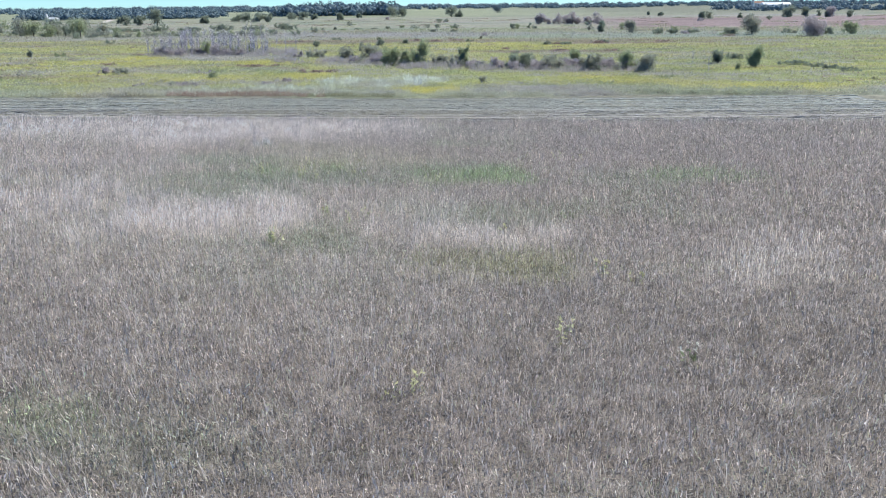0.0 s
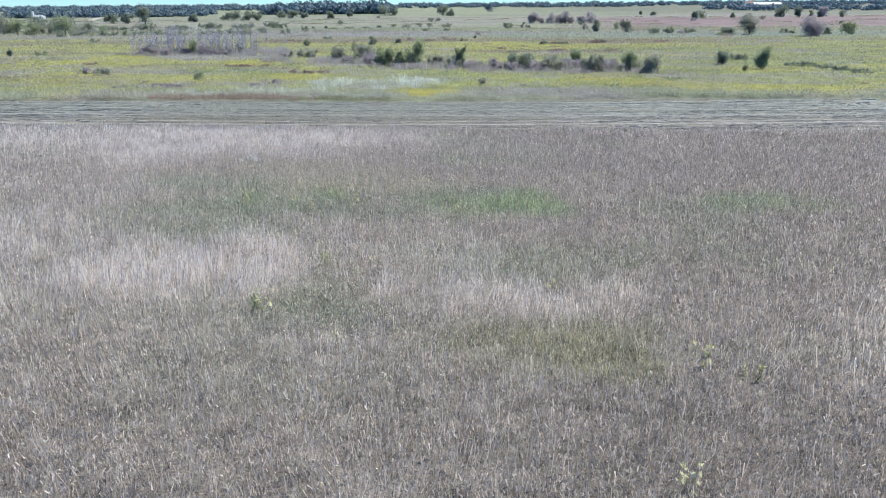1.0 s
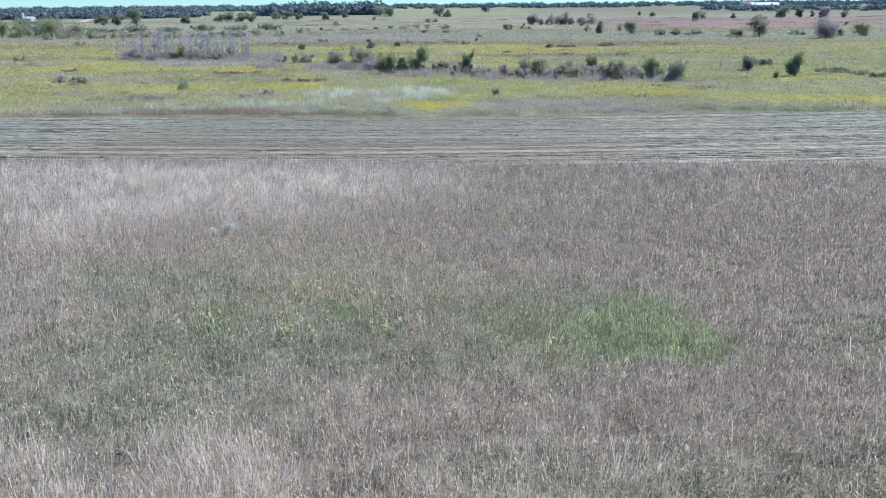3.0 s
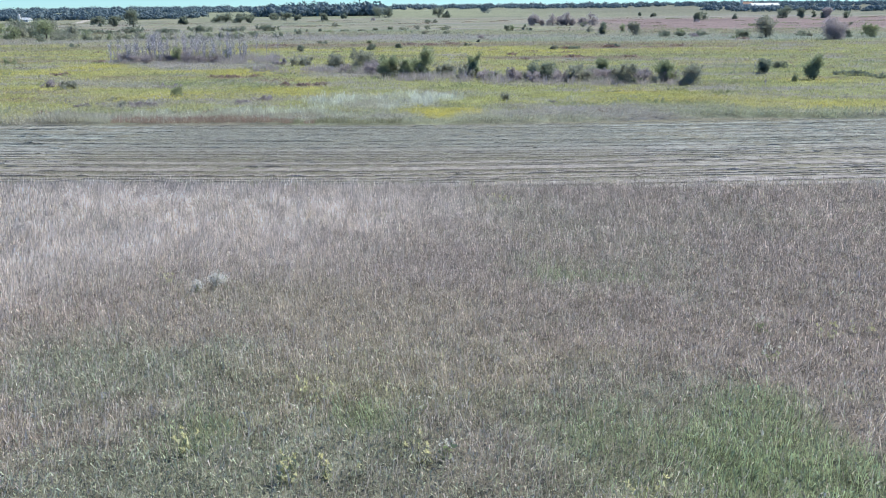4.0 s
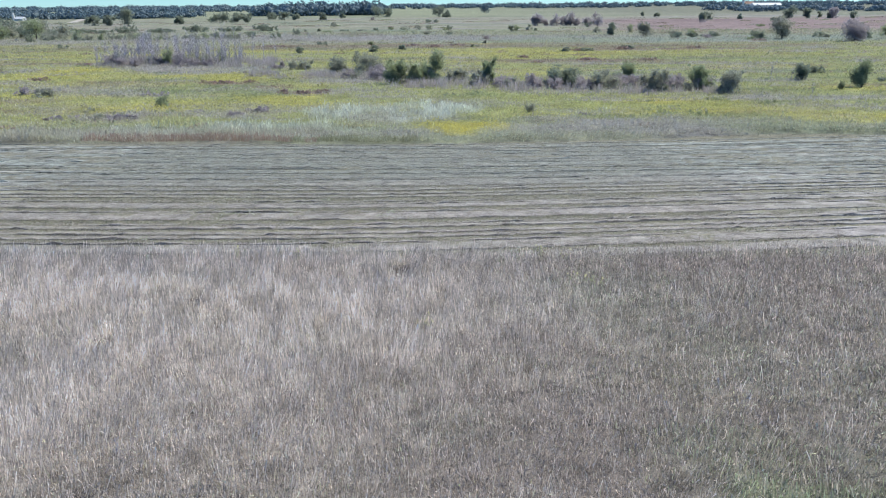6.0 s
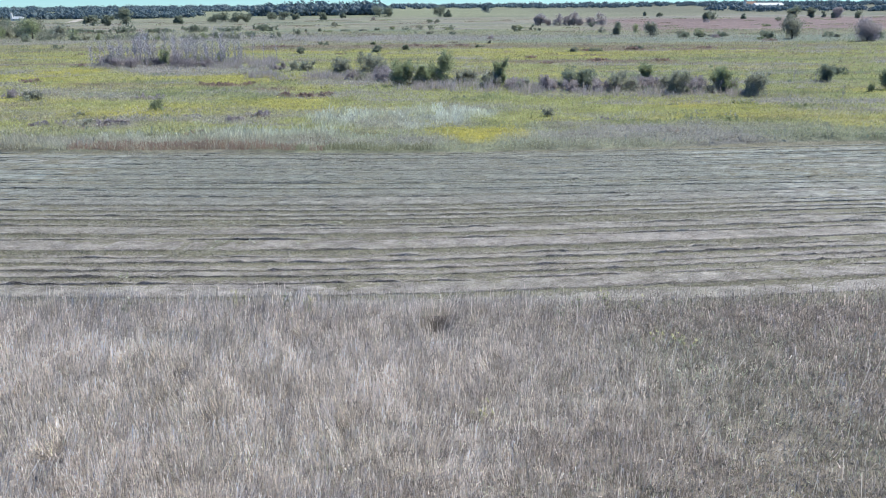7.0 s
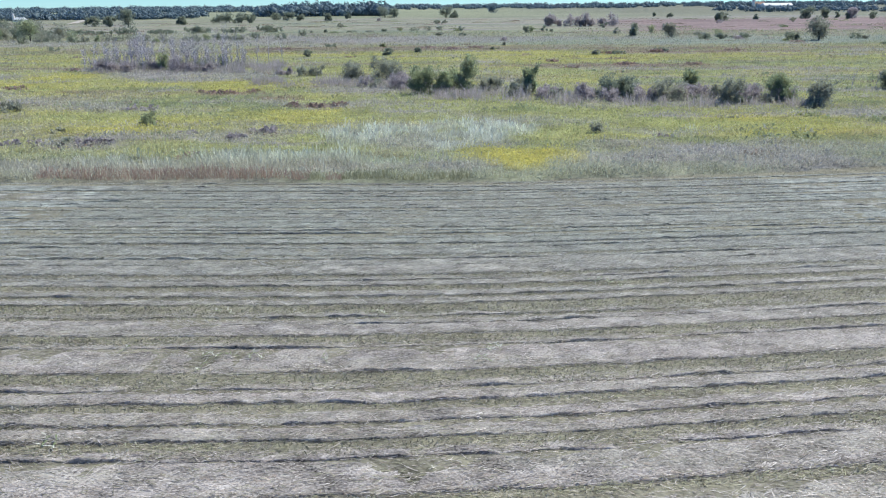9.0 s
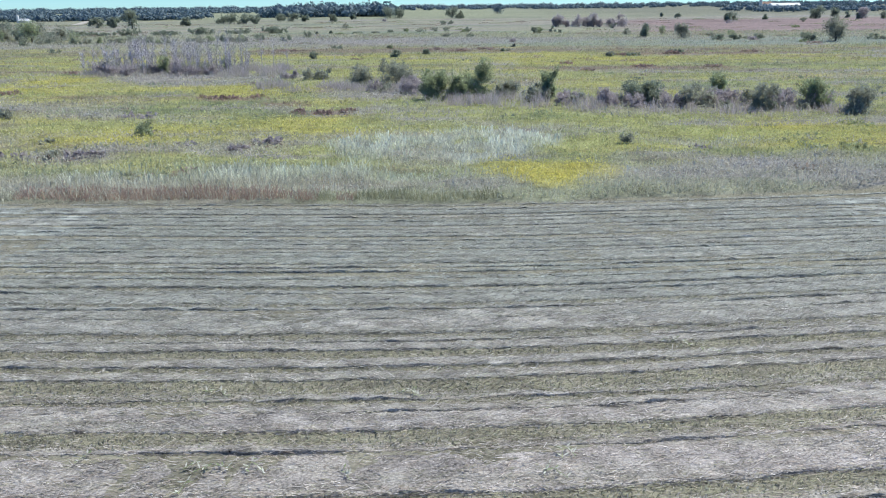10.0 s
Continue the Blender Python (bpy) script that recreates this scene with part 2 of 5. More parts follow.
# stands of each kind of grass: strength, middle x and y, half-widths
PALE_STANDS = ((1.7, -9.0, 28.4, 2.9, 2.4), (1.0, -11.8, 26.6, 2.0, 1.4), (1.3, -0.9, 26.1, 2.2, 1.3), (0.9, 3.1, 26.1, 1.8, 1.3), (0.6, 11.1, 24.8, 2.0, 2.9),
               (0.7, 9.0, 21.6, 1.6, 1.4), (0.4, -17.4, 32.4, 3.2, 4.6), (0.8, -11.1, 28.0, 1.6, 1.7), (0.8, 1.0, 25.4, 1.4, 1.0), (0.35, -1.4, 29.7, 1.6, 1.3))
PALE_FAR = ((1.1, -13.5, 61.2, 3.6, 3.2), (0.8, -18.8, 51.6, 2.9, 4.6), (0.6, -7.4, 64.2, 5.6, 4.2), (0.9, -19.0, 62.0, 3.0, 3.6), (0.7, -17.0, 53.6, 2.0, 2.8),
            (0.5, -14.3, 55.8, 3.6, 2.2), (0.5, -9.6, 61.0, 2.2, 4.2), (0.6, -27.0, 60.0, 7.0, 7.0))
GREEN_STANDS = ((0.8, 0.8, 38.0, 3.2, 2.2), (1.3, 12.0, 38.7, 3.2, 1.6), (0.5, -8.0, 12.8, 1.2, 1.0), (1.6, 1.6, 37.7, 1.7, 1.7), (0.4, -1.5, 36.6, 1.5, 1.8), (1.3, 1.5, 36.4, 1.9, 0.8),
                (0.4, -1.3, 38.4, 1.1, 0.8), (1.2, -9.4, 38.3, 0.9, 0.9), (1.6, -6.4, 38.8, 0.7, 0.7), (0.9, -0.6, 49.4, 0.8, 0.6), (0.9, 1.2, 49.2, 1.0, 0.8), (0.35, -0.3, 49.8, 2.0, 2.0))
WEEDY_STANDS = ((0.9, -9.7, 36.4, 3.6, 2.2), (0.8, -10.7, 32.8, 3.6, 1.4), (0.9, -12.5, 41.0, 2.8, 2.1), (0.8, 8.5, 36.8, 2.8, 2.7), (0.6, 7.7, 31.5, 2.4, 2.5),
                (0.9, -6.5, 37.2, 4.6, 2.4), (0.6, 0.0, 39.8, 3.4, 1.8), (0.5, 0.4, 56.5, 3.2, 2.9), (0.6, 3.8, 52.4, 2.6, 6.0), (0.6, -0.5, 61.8, 2.8, 3.2), (0.5, -5.0, 11.7, 2.2, 1.3), (0.6, 1.5, 29.8, 4.2, 1.8), (0.5, -5.0, 26.0, 1.5, 2.2))
GOLD_STANDS = ((1.7, 1.0, 22.6, 2.4, 1.6), (0.4, -5.1, 41.2, 3.8, 1.6), (0.7, -6.2, 39.9, 1.8, 0.7), (0.5, -9.1, 38.6, 1.2, 0.8), (0.3, -0.6, 55.8, 3.0, 2.8), (0.4, -7.0, 45.5, 3.6, 2.2), (0.3, -11.0, 47.0, 3.0, 1.2))
TAN_STANDS = ((0.8, -6.0, 45.7, 3.6, 2.4), (0.6, -13.1, 43.6, 3.2, 1.3), (0.7, -10.0, 46.7, 2.9, 1.0), (0.5, -13.0, 60.5, 3.0, 2.4))
DUSK_STANDS = ((1.1, 7.0, 17.1, 6.0, 3.6), (0.6, -2.4, 11.6, 2.8, 1.6), (0.6, 18.2, 50.0, 13.0, 11.0), (0.35, -2.9, 36.1, 2.7, 1.6), (0.5, 11.0, 50.5, 10.0, 7.0),
               (0.9, -4.6, 51.4, 3.9, 3.3), (0.6, -6.0, 47.0, 8.0, 3.5), (0.3, 5.2, 62.1, 6.0, 4.9), (0.5, -0.5, 66.5, 5.6, 2.9))


def stands(x, y, rows, seed):
    return sum(s * patch(x, y, cx, cy, 1.2 * rx, 1.2 * ry, seed + k) for k, (s, cx, cy, rx, ry) in enumerate(rows))


def prairie_weights(x, y):
    """Shares of the kinds of grass in the uncut field."""
    broad, fine = fbm(x / 9, y / 6, 11), fbm(x / 2.2, y / 1.6, 12)
    # dusky grass right of the path; darkening towards the sun is painted in too
    right = np.clip((x + 0.2 * y - 1) / 17 + 0.7 * (broad - 0.5), 0, 1)
    high = np.clip((y - 46) / 11, 0, 1) * (1 - right)  # long pale-mauve grass towards the mown strip
    pale = 2.9 * stands(x, y, PALE_STANDS, 200) * np.clip(3.2 * fbm(x / 1.1, y / 0.8, 27, 3) - 0.7, 0.12, 1.3) + 2.2 * stands(x, y, PALE_FAR, 220) + high * (0.5 + 0.9 * broad) + 0.35 * (1 - right) * np.clip(2 * fine - 0.9, 0, 1)
    green = 3.6 * stands(x, y, GREEN_STANDS, 240) + 0.02
    weedy = 2.4 * stands(x, y, WEEDY_STANDS, 260) + 0.12 + 1.2 * right * np.clip((y - 46) / 10, 0, 1) * np.clip(2 * fine - 0.5, 0, 1) + 0.5 * np.clip(fbm(x / 3.5, y / 2.5, 45) - 0.55, 0, 1) * 4
    gold = 2.0 * stands(x, y, GOLD_STANDS, 280)
    tan = 0.25 + 0.5 * np.clip(0.6 - broad, 0, 1) + 2.6 * stands(x, y, TAN_STANDS, 290)
    dusk = 0.18 + 2.2 * stands(x, y, DUSK_STANDS, 300) + right * (2.2 + 2.2 * np.clip((y - 42) / 10, 0, 1)) + 1.6 * np.clip((23 - y) / 9, 0, 1) + 1.1 * np.clip((y - 63.5) / 3, 0, 1)
    grey = 0.3 + 0.6 * np.clip(fine - 0.45, 0, 1) + 0.25 * np.clip((34 - y) / 10, 0, 1)
    return [0.8 * broad + 0.2 + 0.9 * right * np.clip((y - 40) / 10, 0, 1), pale, tan, 0.12 + 0.5 * np.clip(fine - 0.55, 0, 1) + gold, green, grey,
            0.08 + 0.8 * np.clip(fbm(x / 4, y / 3, 14) - 0.52, 0, 1), dusk, weedy]


PRAIRIE = [MAUVE, PALE, TAN, OLIVE, GREEN, GREY, RUSSET, DUSK, WEEDY]

LIME, GOLD, REED, STRAW = (0.53, 0.57, 0.235), (0.74, 0.69, 0.18), (0.74, 0.79, 0.69), (0.64, 0.60, 0.52)
LEAFY, ASH, RUST, SAGE = (0.26, 0.335, 0.20), (0.50, 0.485, 0.495), (0.38, 0.29, 0.25), (0.43, 0.51, 0.47)
MEADOW = [LIME, GOLD, REED, STRAW, LEAFY, ASH, RUST, SAGE]


def meadow_weights(x, y):
    """Shares of the kinds of plants in the wet meadow and the fields behind it."""
    streak, fine = fbm(x / 30, y / 7, 61, 5), fbm(x / 9, y / 3, 62)
    far = np.clip((y - 300) / 120, 0, 1)
    front = np.clip(1 - (y - far_edge(x)) / 16, 0, 1)
    lime = 0.7 * (1 - 0.4 * far) + 0.9 * patch(x, y, 56, 132, 22, 10, 86) + 0.8 * patch(x, y, 17, 140, 14, 6, 87) + 0.8 * patch(x, y, 0.8, 149, 11, 9, 88) + 0.7 * patch(x, y, -8, 163, 12, 6, 89)
    # long belts that cross the flat, bending a little
    yw = y + 34 * (fbm(x / 90, y / 60, 66) - 0.5) + 10 * (fbm(x / 25, y / 12, 67) - 0.5)
    gaps = np.clip(3.5 * fbm(x / 34, y / 9, 68) - 1.2, 0, 1)
    gold_belt = np.exp(-((yw - 262) / 22) ** 2) * gaps + 0.7 * np.exp(-((yw - 205) / 12) ** 2) * gaps
    brown_belt = np.exp(-((yw - 308) / 13) ** 2) * np.clip(3.5 * fbm(x / 40, y / 8, 69) - 1.0, 0, 1) + 0.8 * np.exp(-((yw - 235) / 7) ** 2) * (1 - gaps)
    pale_belt = np.exp(-((yw - 365) / 32) ** 2)
    gold = (3.2 * np.clip(streak - 0.49, 0, 1) + 0.9 * np.clip(fine - 0.6, 0, 1)) * (1 - far) * (1 - front)
    gold = gold + 3.2 * patch(x, y, -5.2, 120.8, 5.6, 4.2, 71) + 0.8 * patch(x, y, -35, 121.5, 4, 2, 72) + 0.8 * patch(x, y, -45, 137, 3.5, 4, 73)
    gold = gold + 1.0 * patch(x, y, -32, 152, 9, 7, 74) + 0.6 * patch(x, y, -85, 190, 40, 14, 75) + 0.5 * patch(x, y, 40, 260, 60, 22, 76) + 0.5 * patch(x, y, -20, 280, 60, 14, 77) + 0.9 * patch(x, y, 48, 132, 18, 8, 78)
    gold = gold + 0.4 * gold_belt + 0.9 * patch(x, y, 32, 130, 34, 6, 79) * (1 - front) + 1.2 * patch(x, y, 58, 129, 9, 6, 70)
    gold = gold + 1.0 * patch(x, y, -86, 206, 11, 13, 121) + 0.7 * patch(x, y, -44, 183, 8, 7, 122) + 0.8 * patch(x, y, -28, 172, 9, 6, 123) + 0.8 * patch(x, y, 25, 148, 6, 4, 124) + 0.8 * patch(x, y, -55, 113.5, 5, 5, 125) + 0.7 * patch(x, y, 53, 211, 11, 10, 126)
    reed = (3.0 * patch(x, y, -18, 133, 7, 8, 81) + 3.4 * patch(x, y, -9.2, 136, 7.5, 10, 80)) * np.clip(3 * fbm(x / 2.2, y / 3.5, 65) - 0.7, 0.1, 1.3)
    reed = reed + 1.1 * patch(x, y, -25, 119.5, 11, 5, 82) + 0.7 * patch(x, y, -38.5, 115.6, 6, 3, 127) + 0.5 * patch(x, y, 14, 135, 9, 3, 128) + 0.2 * front
    straw = 0.15 + 1.2 * patch(x, y, -38, 114.5, 14, 4, 83) + 0.5 * front + 0.35 * far + 0.4 * patch(x, y, -62, 148, 6, 5, 84)
    leafy = 0.1 + 0.25 * np.clip((x - 8) / 20, 0, 1) * (1 - far) + 4.0 * np.clip(fbm(x / 16, y / 5, 63) - 0.55, 0, 1) + 0.3 * far + 0.8 * patch(x, y, 35, 122, 16, 4, 85)
    ash = (0.9 * patch(x, y, -61, 161, 8, 9, 129) + 0.9 * patch(x, y, -34, 133, 7, 6, 130) + 1.0 * patch(x, y, 3, 119.6, 6, 3, 131) + 1.5 * patch(x, y, -45, 127, 7, 5, 91) + 1.6 * patch(x, y, -24, 183, 9, 10, 92) + 1.0 * patch(x, y, 14, 122.5, 13, 4, 93)
           + 2.2 * patch(x, y, -66, 212, 19, 14, 94) + 0.9 * patch(x, y, 22, 164, 24, 5, 95) + 0.8 * patch(x, y, -68, 170, 10, 5, 96)
           + 1.8 * patch(x, y, -95, 400, 150, 55, 97) + 0.08
           + 7.5 * np.clip(fbm(x / 14, y / 4, 59) - 0.54, 0, 1) * (1 - 0.5 * far) + 0.55 * front * np.clip((x + 4) / 8, 0, 1))
    rust = (4.5 * patch(x, y, -28, 158.5, 5, 2.6, 101) + 3 * patch(x, y, -35, 168, 3.2, 3, 102) + 4.5 * patch(x, y, -44, 176, 6.5, 3, 103) + 3 * patch(x, y, 28, 232, 26, 6, 106) + 3 * patch(x, y, 52, 284, 34, 6, 107) + 3 * patch(x, y, -64, 316, 18, 5, 108)
            + 5.5 * np.clip(fbm(x / 22, y / 4.5, 64) - 0.56, 0, 1) + 0.9 * patch(x, y, 60, 305, 110, 12, 104) + 0.8 * patch(x, y, -10, 325, 60, 9, 105))
    rust = rust + 1.2 * brown_belt
    leafy = leafy + 0.5 * brown_belt
    sage = 0.9 * pale_belt * (x > -20) + 0.12 + 0.6 * patch(x, y, 90, 350, 130, 35, 111) + 0.7 * front + 0.5 * patch(x, y, 28, 185, 16, 10, 112)
    return [w ** 1.9 for w in (lime, gold, reed, straw, leafy, ash, rust, sage)]


def ground_tint(x, y):
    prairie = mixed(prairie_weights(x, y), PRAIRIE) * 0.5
    n = fbm(x / 3, y / 0.6, 15)
    stubble = mixed([0.5 + 0.6 * n, 0.7 - 0.4 * n, 0.35 + 0 * x], [(0.23, 0.235, 0.165), (0.275, 0.26, 0.215), (0.245, 0.225, 0.195)])
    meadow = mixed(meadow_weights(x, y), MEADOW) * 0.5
    # fields beyond the meadow: straw and yellow-green, a reddish one on the right
    n2, n3 = fbm(x / 90, y / 30, 16, 5), fbm(x / 260, y / 60, 18, 5)
    n4, n5 = fbm(x / 45, y / 14, 25, 5), fbm(x / 120, y / 20, 26, 4)
    red = np.clip((x - 60 - 0.12 * (y - 420) + 60 * (n2 - 0.5)) / 60, 0, 1) * np.clip((y - 385) / 25, 0, 1) * np.clip((900 - y) / 80, 0, 1)
    fields = mixed([0.5 + 0 * x, 6.0 * np.clip(n3 - 0.5, 0, 1), 5.0 * np.clip(n4 - 0.52, 0, 1), 4.5 * np.clip(n5 - 0.53, 0, 1), 6.0 * np.clip(0.45 - n4, 0, 1)],
                   [(0.285, 0.30, 0.205), (0.33, 0.31, 0.245), (0.14, 0.185, 0.145), (0.31, 0.285, 0.315), (0.20, 0.18, 0.17)])
    fields = fields * (1 - red[..., None]) + red[..., None] * np.array((0.26, 0.20, 0.195)) * (0.6 + 0.8 * n4[..., None])
    pale_slope = np.clip((y - 950) / 200, 0, 1)[..., None]
    dull = np.clip((x - 40) / 260, 0, 1)[..., None]
    fields = fields * (1 - pale_slope) + pale_slope * (np.array((0.28, 0.305, 0.205)) * (1 - dull) + dull * np.array((0.215, 0.225, 0.17))) * (0.8 + 0.4 * n3[..., None])
    far = np.clip((y - 430) / 90 + 0.8 * (n2 - 0.5), 0, 1)[..., None]
    out = meadow * (1 - far) + fields * far
    cut = (y < far_edge(x))[..., None]
    out = np.where(cut, stubble, out)
    return np.where((y < near_edge(x))[..., None], prairie, out)


# ---- ground ----
def build_ground():
    ys = np.concatenate([np.linspace(-70, 60, 70, endpoint=False), np.linspace(60, 130, 130, endpoint=False),
                         np.linspace(130, 330, 100, endpoint=False), np.geomspace(330, 1000, 120, endpoint=False), np.geomspace(1000, 4900, 40)])
    us = np.linspace(-1, 1, 181)
    us = us * (0.45 + 0.55 * np.abs(us))
    y, u = np.meshgrid(ys, us, indexing="ij")
    x = u * (95 + 1.0 * np.clip(y, 0, None))
    z = ground_z(x, y)
    near = np.clip(1 - y / 600, 0, 1)
    z = z + (fbm(x / 3, y / 3, 19) - 0.5) * 0.12 * near
    matted = np.clip((y - far_edge(x) - 0.4) / 1.6, 0, 1) * np.clip((480 - y) / 120, 0, 1)
    z = z + matted * (0.1 + 0.75 * fbm(x / 4, y / 2.6, 151))
    r, c = y.shape
    k = np.arange(r * c).reshape(r, c)
    faces = np.stack([k[:-1, :-1], k[:-1, 1:], k[1:, 1:], k[1:, :-1]], -1).reshape(-1, 4)
    co = np.stack([x, y, z], -1).reshape(-1, 3)
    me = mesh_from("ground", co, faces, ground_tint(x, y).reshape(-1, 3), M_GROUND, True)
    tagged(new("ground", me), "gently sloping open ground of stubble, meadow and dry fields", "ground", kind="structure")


build_ground()


class ShareMap:
    """Shares of the kinds of plants, worked out once on a grid and looked up by place."""

    def __init__(self, weights, x0, x1, y0, y1, step):
        self.x0, self.y0, self.step = x0, y0, step
        y, x = np.meshgrid(np.arange(y0, y1, step), np.arange(x0, x1, step), indexing="ij")
        self.grid = np.stack(np.broadcast_arrays(*weights(x, y)), -1)

    def __call__(self, x, y):
        r, c = self.grid.shape[:2]
        j = np.clip(np.round((y - self.y0) / self.step).astype(int), 0, r - 1)
        i = np.clip(np.round((x - self.x0) / self.step).astype(int), 0, c - 1)
        return [self.grid[j, i, k] for k in range(self.grid.shape[2])]


prairie_map = ShareMap(prairie_weights, -96, 96, -70, 78, 0.3)
meadow_map = ShareMap(meadow_weights, -330, 330, 106, 505, 0.9)


# ---- tall grass ----
def pick(weights, colours, spin):
    """One kind for every plant, by the shares at its place."""
    w = np.stack(weights, -1)
    w = np.cumsum(w / w.sum(-1, keepdims=True), -1)
    kind = (spin.random(len(w))[:, None] > w).sum(1).clip(0, len(colours) - 1)
    return kind, np.array(colours)[kind]


CANOPY = 0.55
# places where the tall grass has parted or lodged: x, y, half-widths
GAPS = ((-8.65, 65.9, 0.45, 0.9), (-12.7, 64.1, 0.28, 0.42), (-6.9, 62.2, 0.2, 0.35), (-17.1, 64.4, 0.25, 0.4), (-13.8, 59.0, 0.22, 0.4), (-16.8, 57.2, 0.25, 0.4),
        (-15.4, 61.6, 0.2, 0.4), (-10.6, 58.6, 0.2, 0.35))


def gap_reach(x, y):
    """Distance to the nearest gap, in its half-widths, and the side on which a place lies."""
    reach, side = np.full(np.shape(x), 9.0), np.zeros(np.shape(x))
    for gx, gy, rx, ry in GAPS:
        r = np.hypot((x - gx) / rx, (y - gy) / ry)
        side = np.where(r < reach, np.sign(x - gx), side)
        reach = np.minimum(reach, r)
    return reach, side


def understory(x, y):
    """Height of the matted lower growth in the uncut field."""
    edge = np.clip((near_edge(x) - y) / 1.2, 0, 1)
    hole = np.clip(gap_reach(x, y)[0] - 0.6, 0.08, 1)
    return (CANOPY + 0.06 * np.clip((y - 40) / 10, 0, 1) + 0.1 * (fbm(x / 0.9, y / 0.9, 122) - 0.5)) * edge * hole


def grass_mat():
    xs, ys = np.arange(-96, 96, 0.48), np.arange(-70, 78, 0.42)
    y, x = np.meshgrid(ys, xs, indexing="ij")
    z = ground_z(x, y) - 0.06 + understory(x, y) * 1.06
    inside = (y < near_edge(x) + 0.4) & ((y > -30) | (np.abs(x) < 60))
    r, c = y.shape
    k = np.arange(r * c).reshape(r, c)
    faces = np.stack([k[:-1, :-1], k[:-1, 1:], k[1:, 1:], k[1:, :-1]], -1)[inside[:-1, :-1]].reshape(-1, 4)
    # thatch tint is lowered to stand for shade between the blades
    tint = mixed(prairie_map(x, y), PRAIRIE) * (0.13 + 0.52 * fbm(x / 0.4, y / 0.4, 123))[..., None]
    gap_shade = 0.9 * np.clip(1.5 - gap_reach(x, y)[0], 0, 1)[..., None]  # shade in the parted gaps, painted dark brown into the tint
    tint = tint * (1 - gap_shade) + gap_shade * np.array((0.07, 0.056, 0.048))
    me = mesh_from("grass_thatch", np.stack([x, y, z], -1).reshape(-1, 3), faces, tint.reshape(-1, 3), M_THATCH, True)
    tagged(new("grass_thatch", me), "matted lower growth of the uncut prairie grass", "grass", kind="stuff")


def prairie_grass(count):
    """Long leaning blades where the grass stands in sheaves, small seed heads and leaves elsewhere."""
    y = rng.uniform(-2, 72.5, count)
    x = rng.uniform(-56, 52, count)
    off = np.abs(x + 0.2 * y)
    keep = (x > -14 - 0.62 * np.clip(y, 0, None)) & (x < 12 + 0.62 * np.clip(y, 0, None)) & (y < near_edge(x))
    d = np.maximum(13.0, off / 0.577)
    keep &= rng.random(count) < (13.0 / d) ** 0.95
    # thinner growth out to the field's ends
    m = 110000
    xo, yo = rng.uniform(-94, 94, m), rng.uniform(-68, 76, m)
    out = ((xo < -14 - 0.62 * np.clip(yo, 0, None)) | (xo > 12 + 0.62 * np.clip(yo, 0, None)) | (yo < -2)) & (yo < near_edge(xo))
    x, y, d = np.concatenate([x[keep], xo[out]]), np.concatenate([y[keep], yo[out]]), np.concatenate([d[keep], np.full(out.sum(), 70.0)])
    hole, side = gap_reach(x, y)
    keep = (hole > 1) | (rng.random(len(x)) < 0.03)
    x, y, d, hole, side = x[keep], y[keep], d[keep], hole[keep], side[keep]
    n = len(x)
    shares = prairie_map(x, y)
    kind, tint = pick(shares, PRAIRIE, rng)
    tint = 0.6 * tint + 0.4 * mixed(shares, PRAIRIE)
    tint = tint * ((0.9 + 0.2 * fbm(x / 1.2, y / 1.2, 13)) * (0.7 + 0.64 * fbm(x / 0.22, y / 0.3, 46, 2)))[:, None]
    tuft = fbm(x / 0.3, y / 0.7, 48, 3)
    tint = tint * (1 + np.clip((y - 50) / 8, 0, 1) * 1.1 * (tuft - 0.5))[:, None]
    h = rng.normal(0.87, 0.14, n).clip(0.45, 1.35) * (0.8 + 0.25 * fbm(x / 1.8, y / 1.8, 121) + 0.2 * fbm(x / 0.45, y / 0.45, 47, 2))
    h = h * np.where((kind == 4) | (kind == 8), 0.88, 1) * np.where(kind == 1, 1.08, 1)
    long_grass = np.clip((y - 52) / 8, 0, 1) * np.clip(1 - (x + 0.2 * y) / 9, 0.1, 1)
    sheaf = rng.random(n) < np.array([0.35, 0.85, 0.3, 0.15, 0.6, 0.25, 0.12, 0.12, 0.1])[kind] * (1 - long_grass) + 0.8 * long_grass
    low = understory(x, y) * 0.9
    rise = np.maximum(h - low, 0.15)
    wind = np.stack([fbm(x / 7, y / 5, 131) - 0.5, fbm(x / 7, y / 5, 132) - 0.5], 1) * 0.3
    comb = np.stack([fbm(x / 0.8, y / 0.8, 133) - 0.5, fbm(x / 0.8, y / 0.8, 134) - 0.5], 1) * 0.75  # tufts lean together
    lean = (wind + comb + rng.normal(0, 0.15, (n, 2))) * rise[:, None]
    lean[:, 0] += np.where(kind == 1, 0.1, 0.0) * rise
    lean[:, 0] -= np.clip(0.006 * (x + 0.2 * y), -0.1, 0.12) * rise  # wind-bent towards the middle of the field
    lean[:, 0] += side * 0.24 * np.exp(-np.clip(hole - 1, 0, 9) * 1.6)  # parted round the gaps
    ground = ground_z(x, y) - 0.04
    base = np.stack([x, y, ground + low], 1)
    tip = base + np.c_[lean, rise]
    # a head or leaf sits somewhere along the stalk and points its own way
    s = rng.uniform(0.15, 1.0, n)[:, None]
    grow = (d / 13) ** 0.35
    way = np.c_[rng.normal(0, 1, (n, 2)) * np.where((kind == 8) | (kind == 5), 0.65, 0.26)[:, None] + 0.5 * comb, rng.uniform(0.25, 1.2, n)]
    way = way / np.linalg.norm(way, axis=1, keepdims=True) * (rng.uniform(0.05, 0.15, n) * grow * np.where(kind == 8, 1.25, 1))[:, None]
    head = base + (tip - base) * s
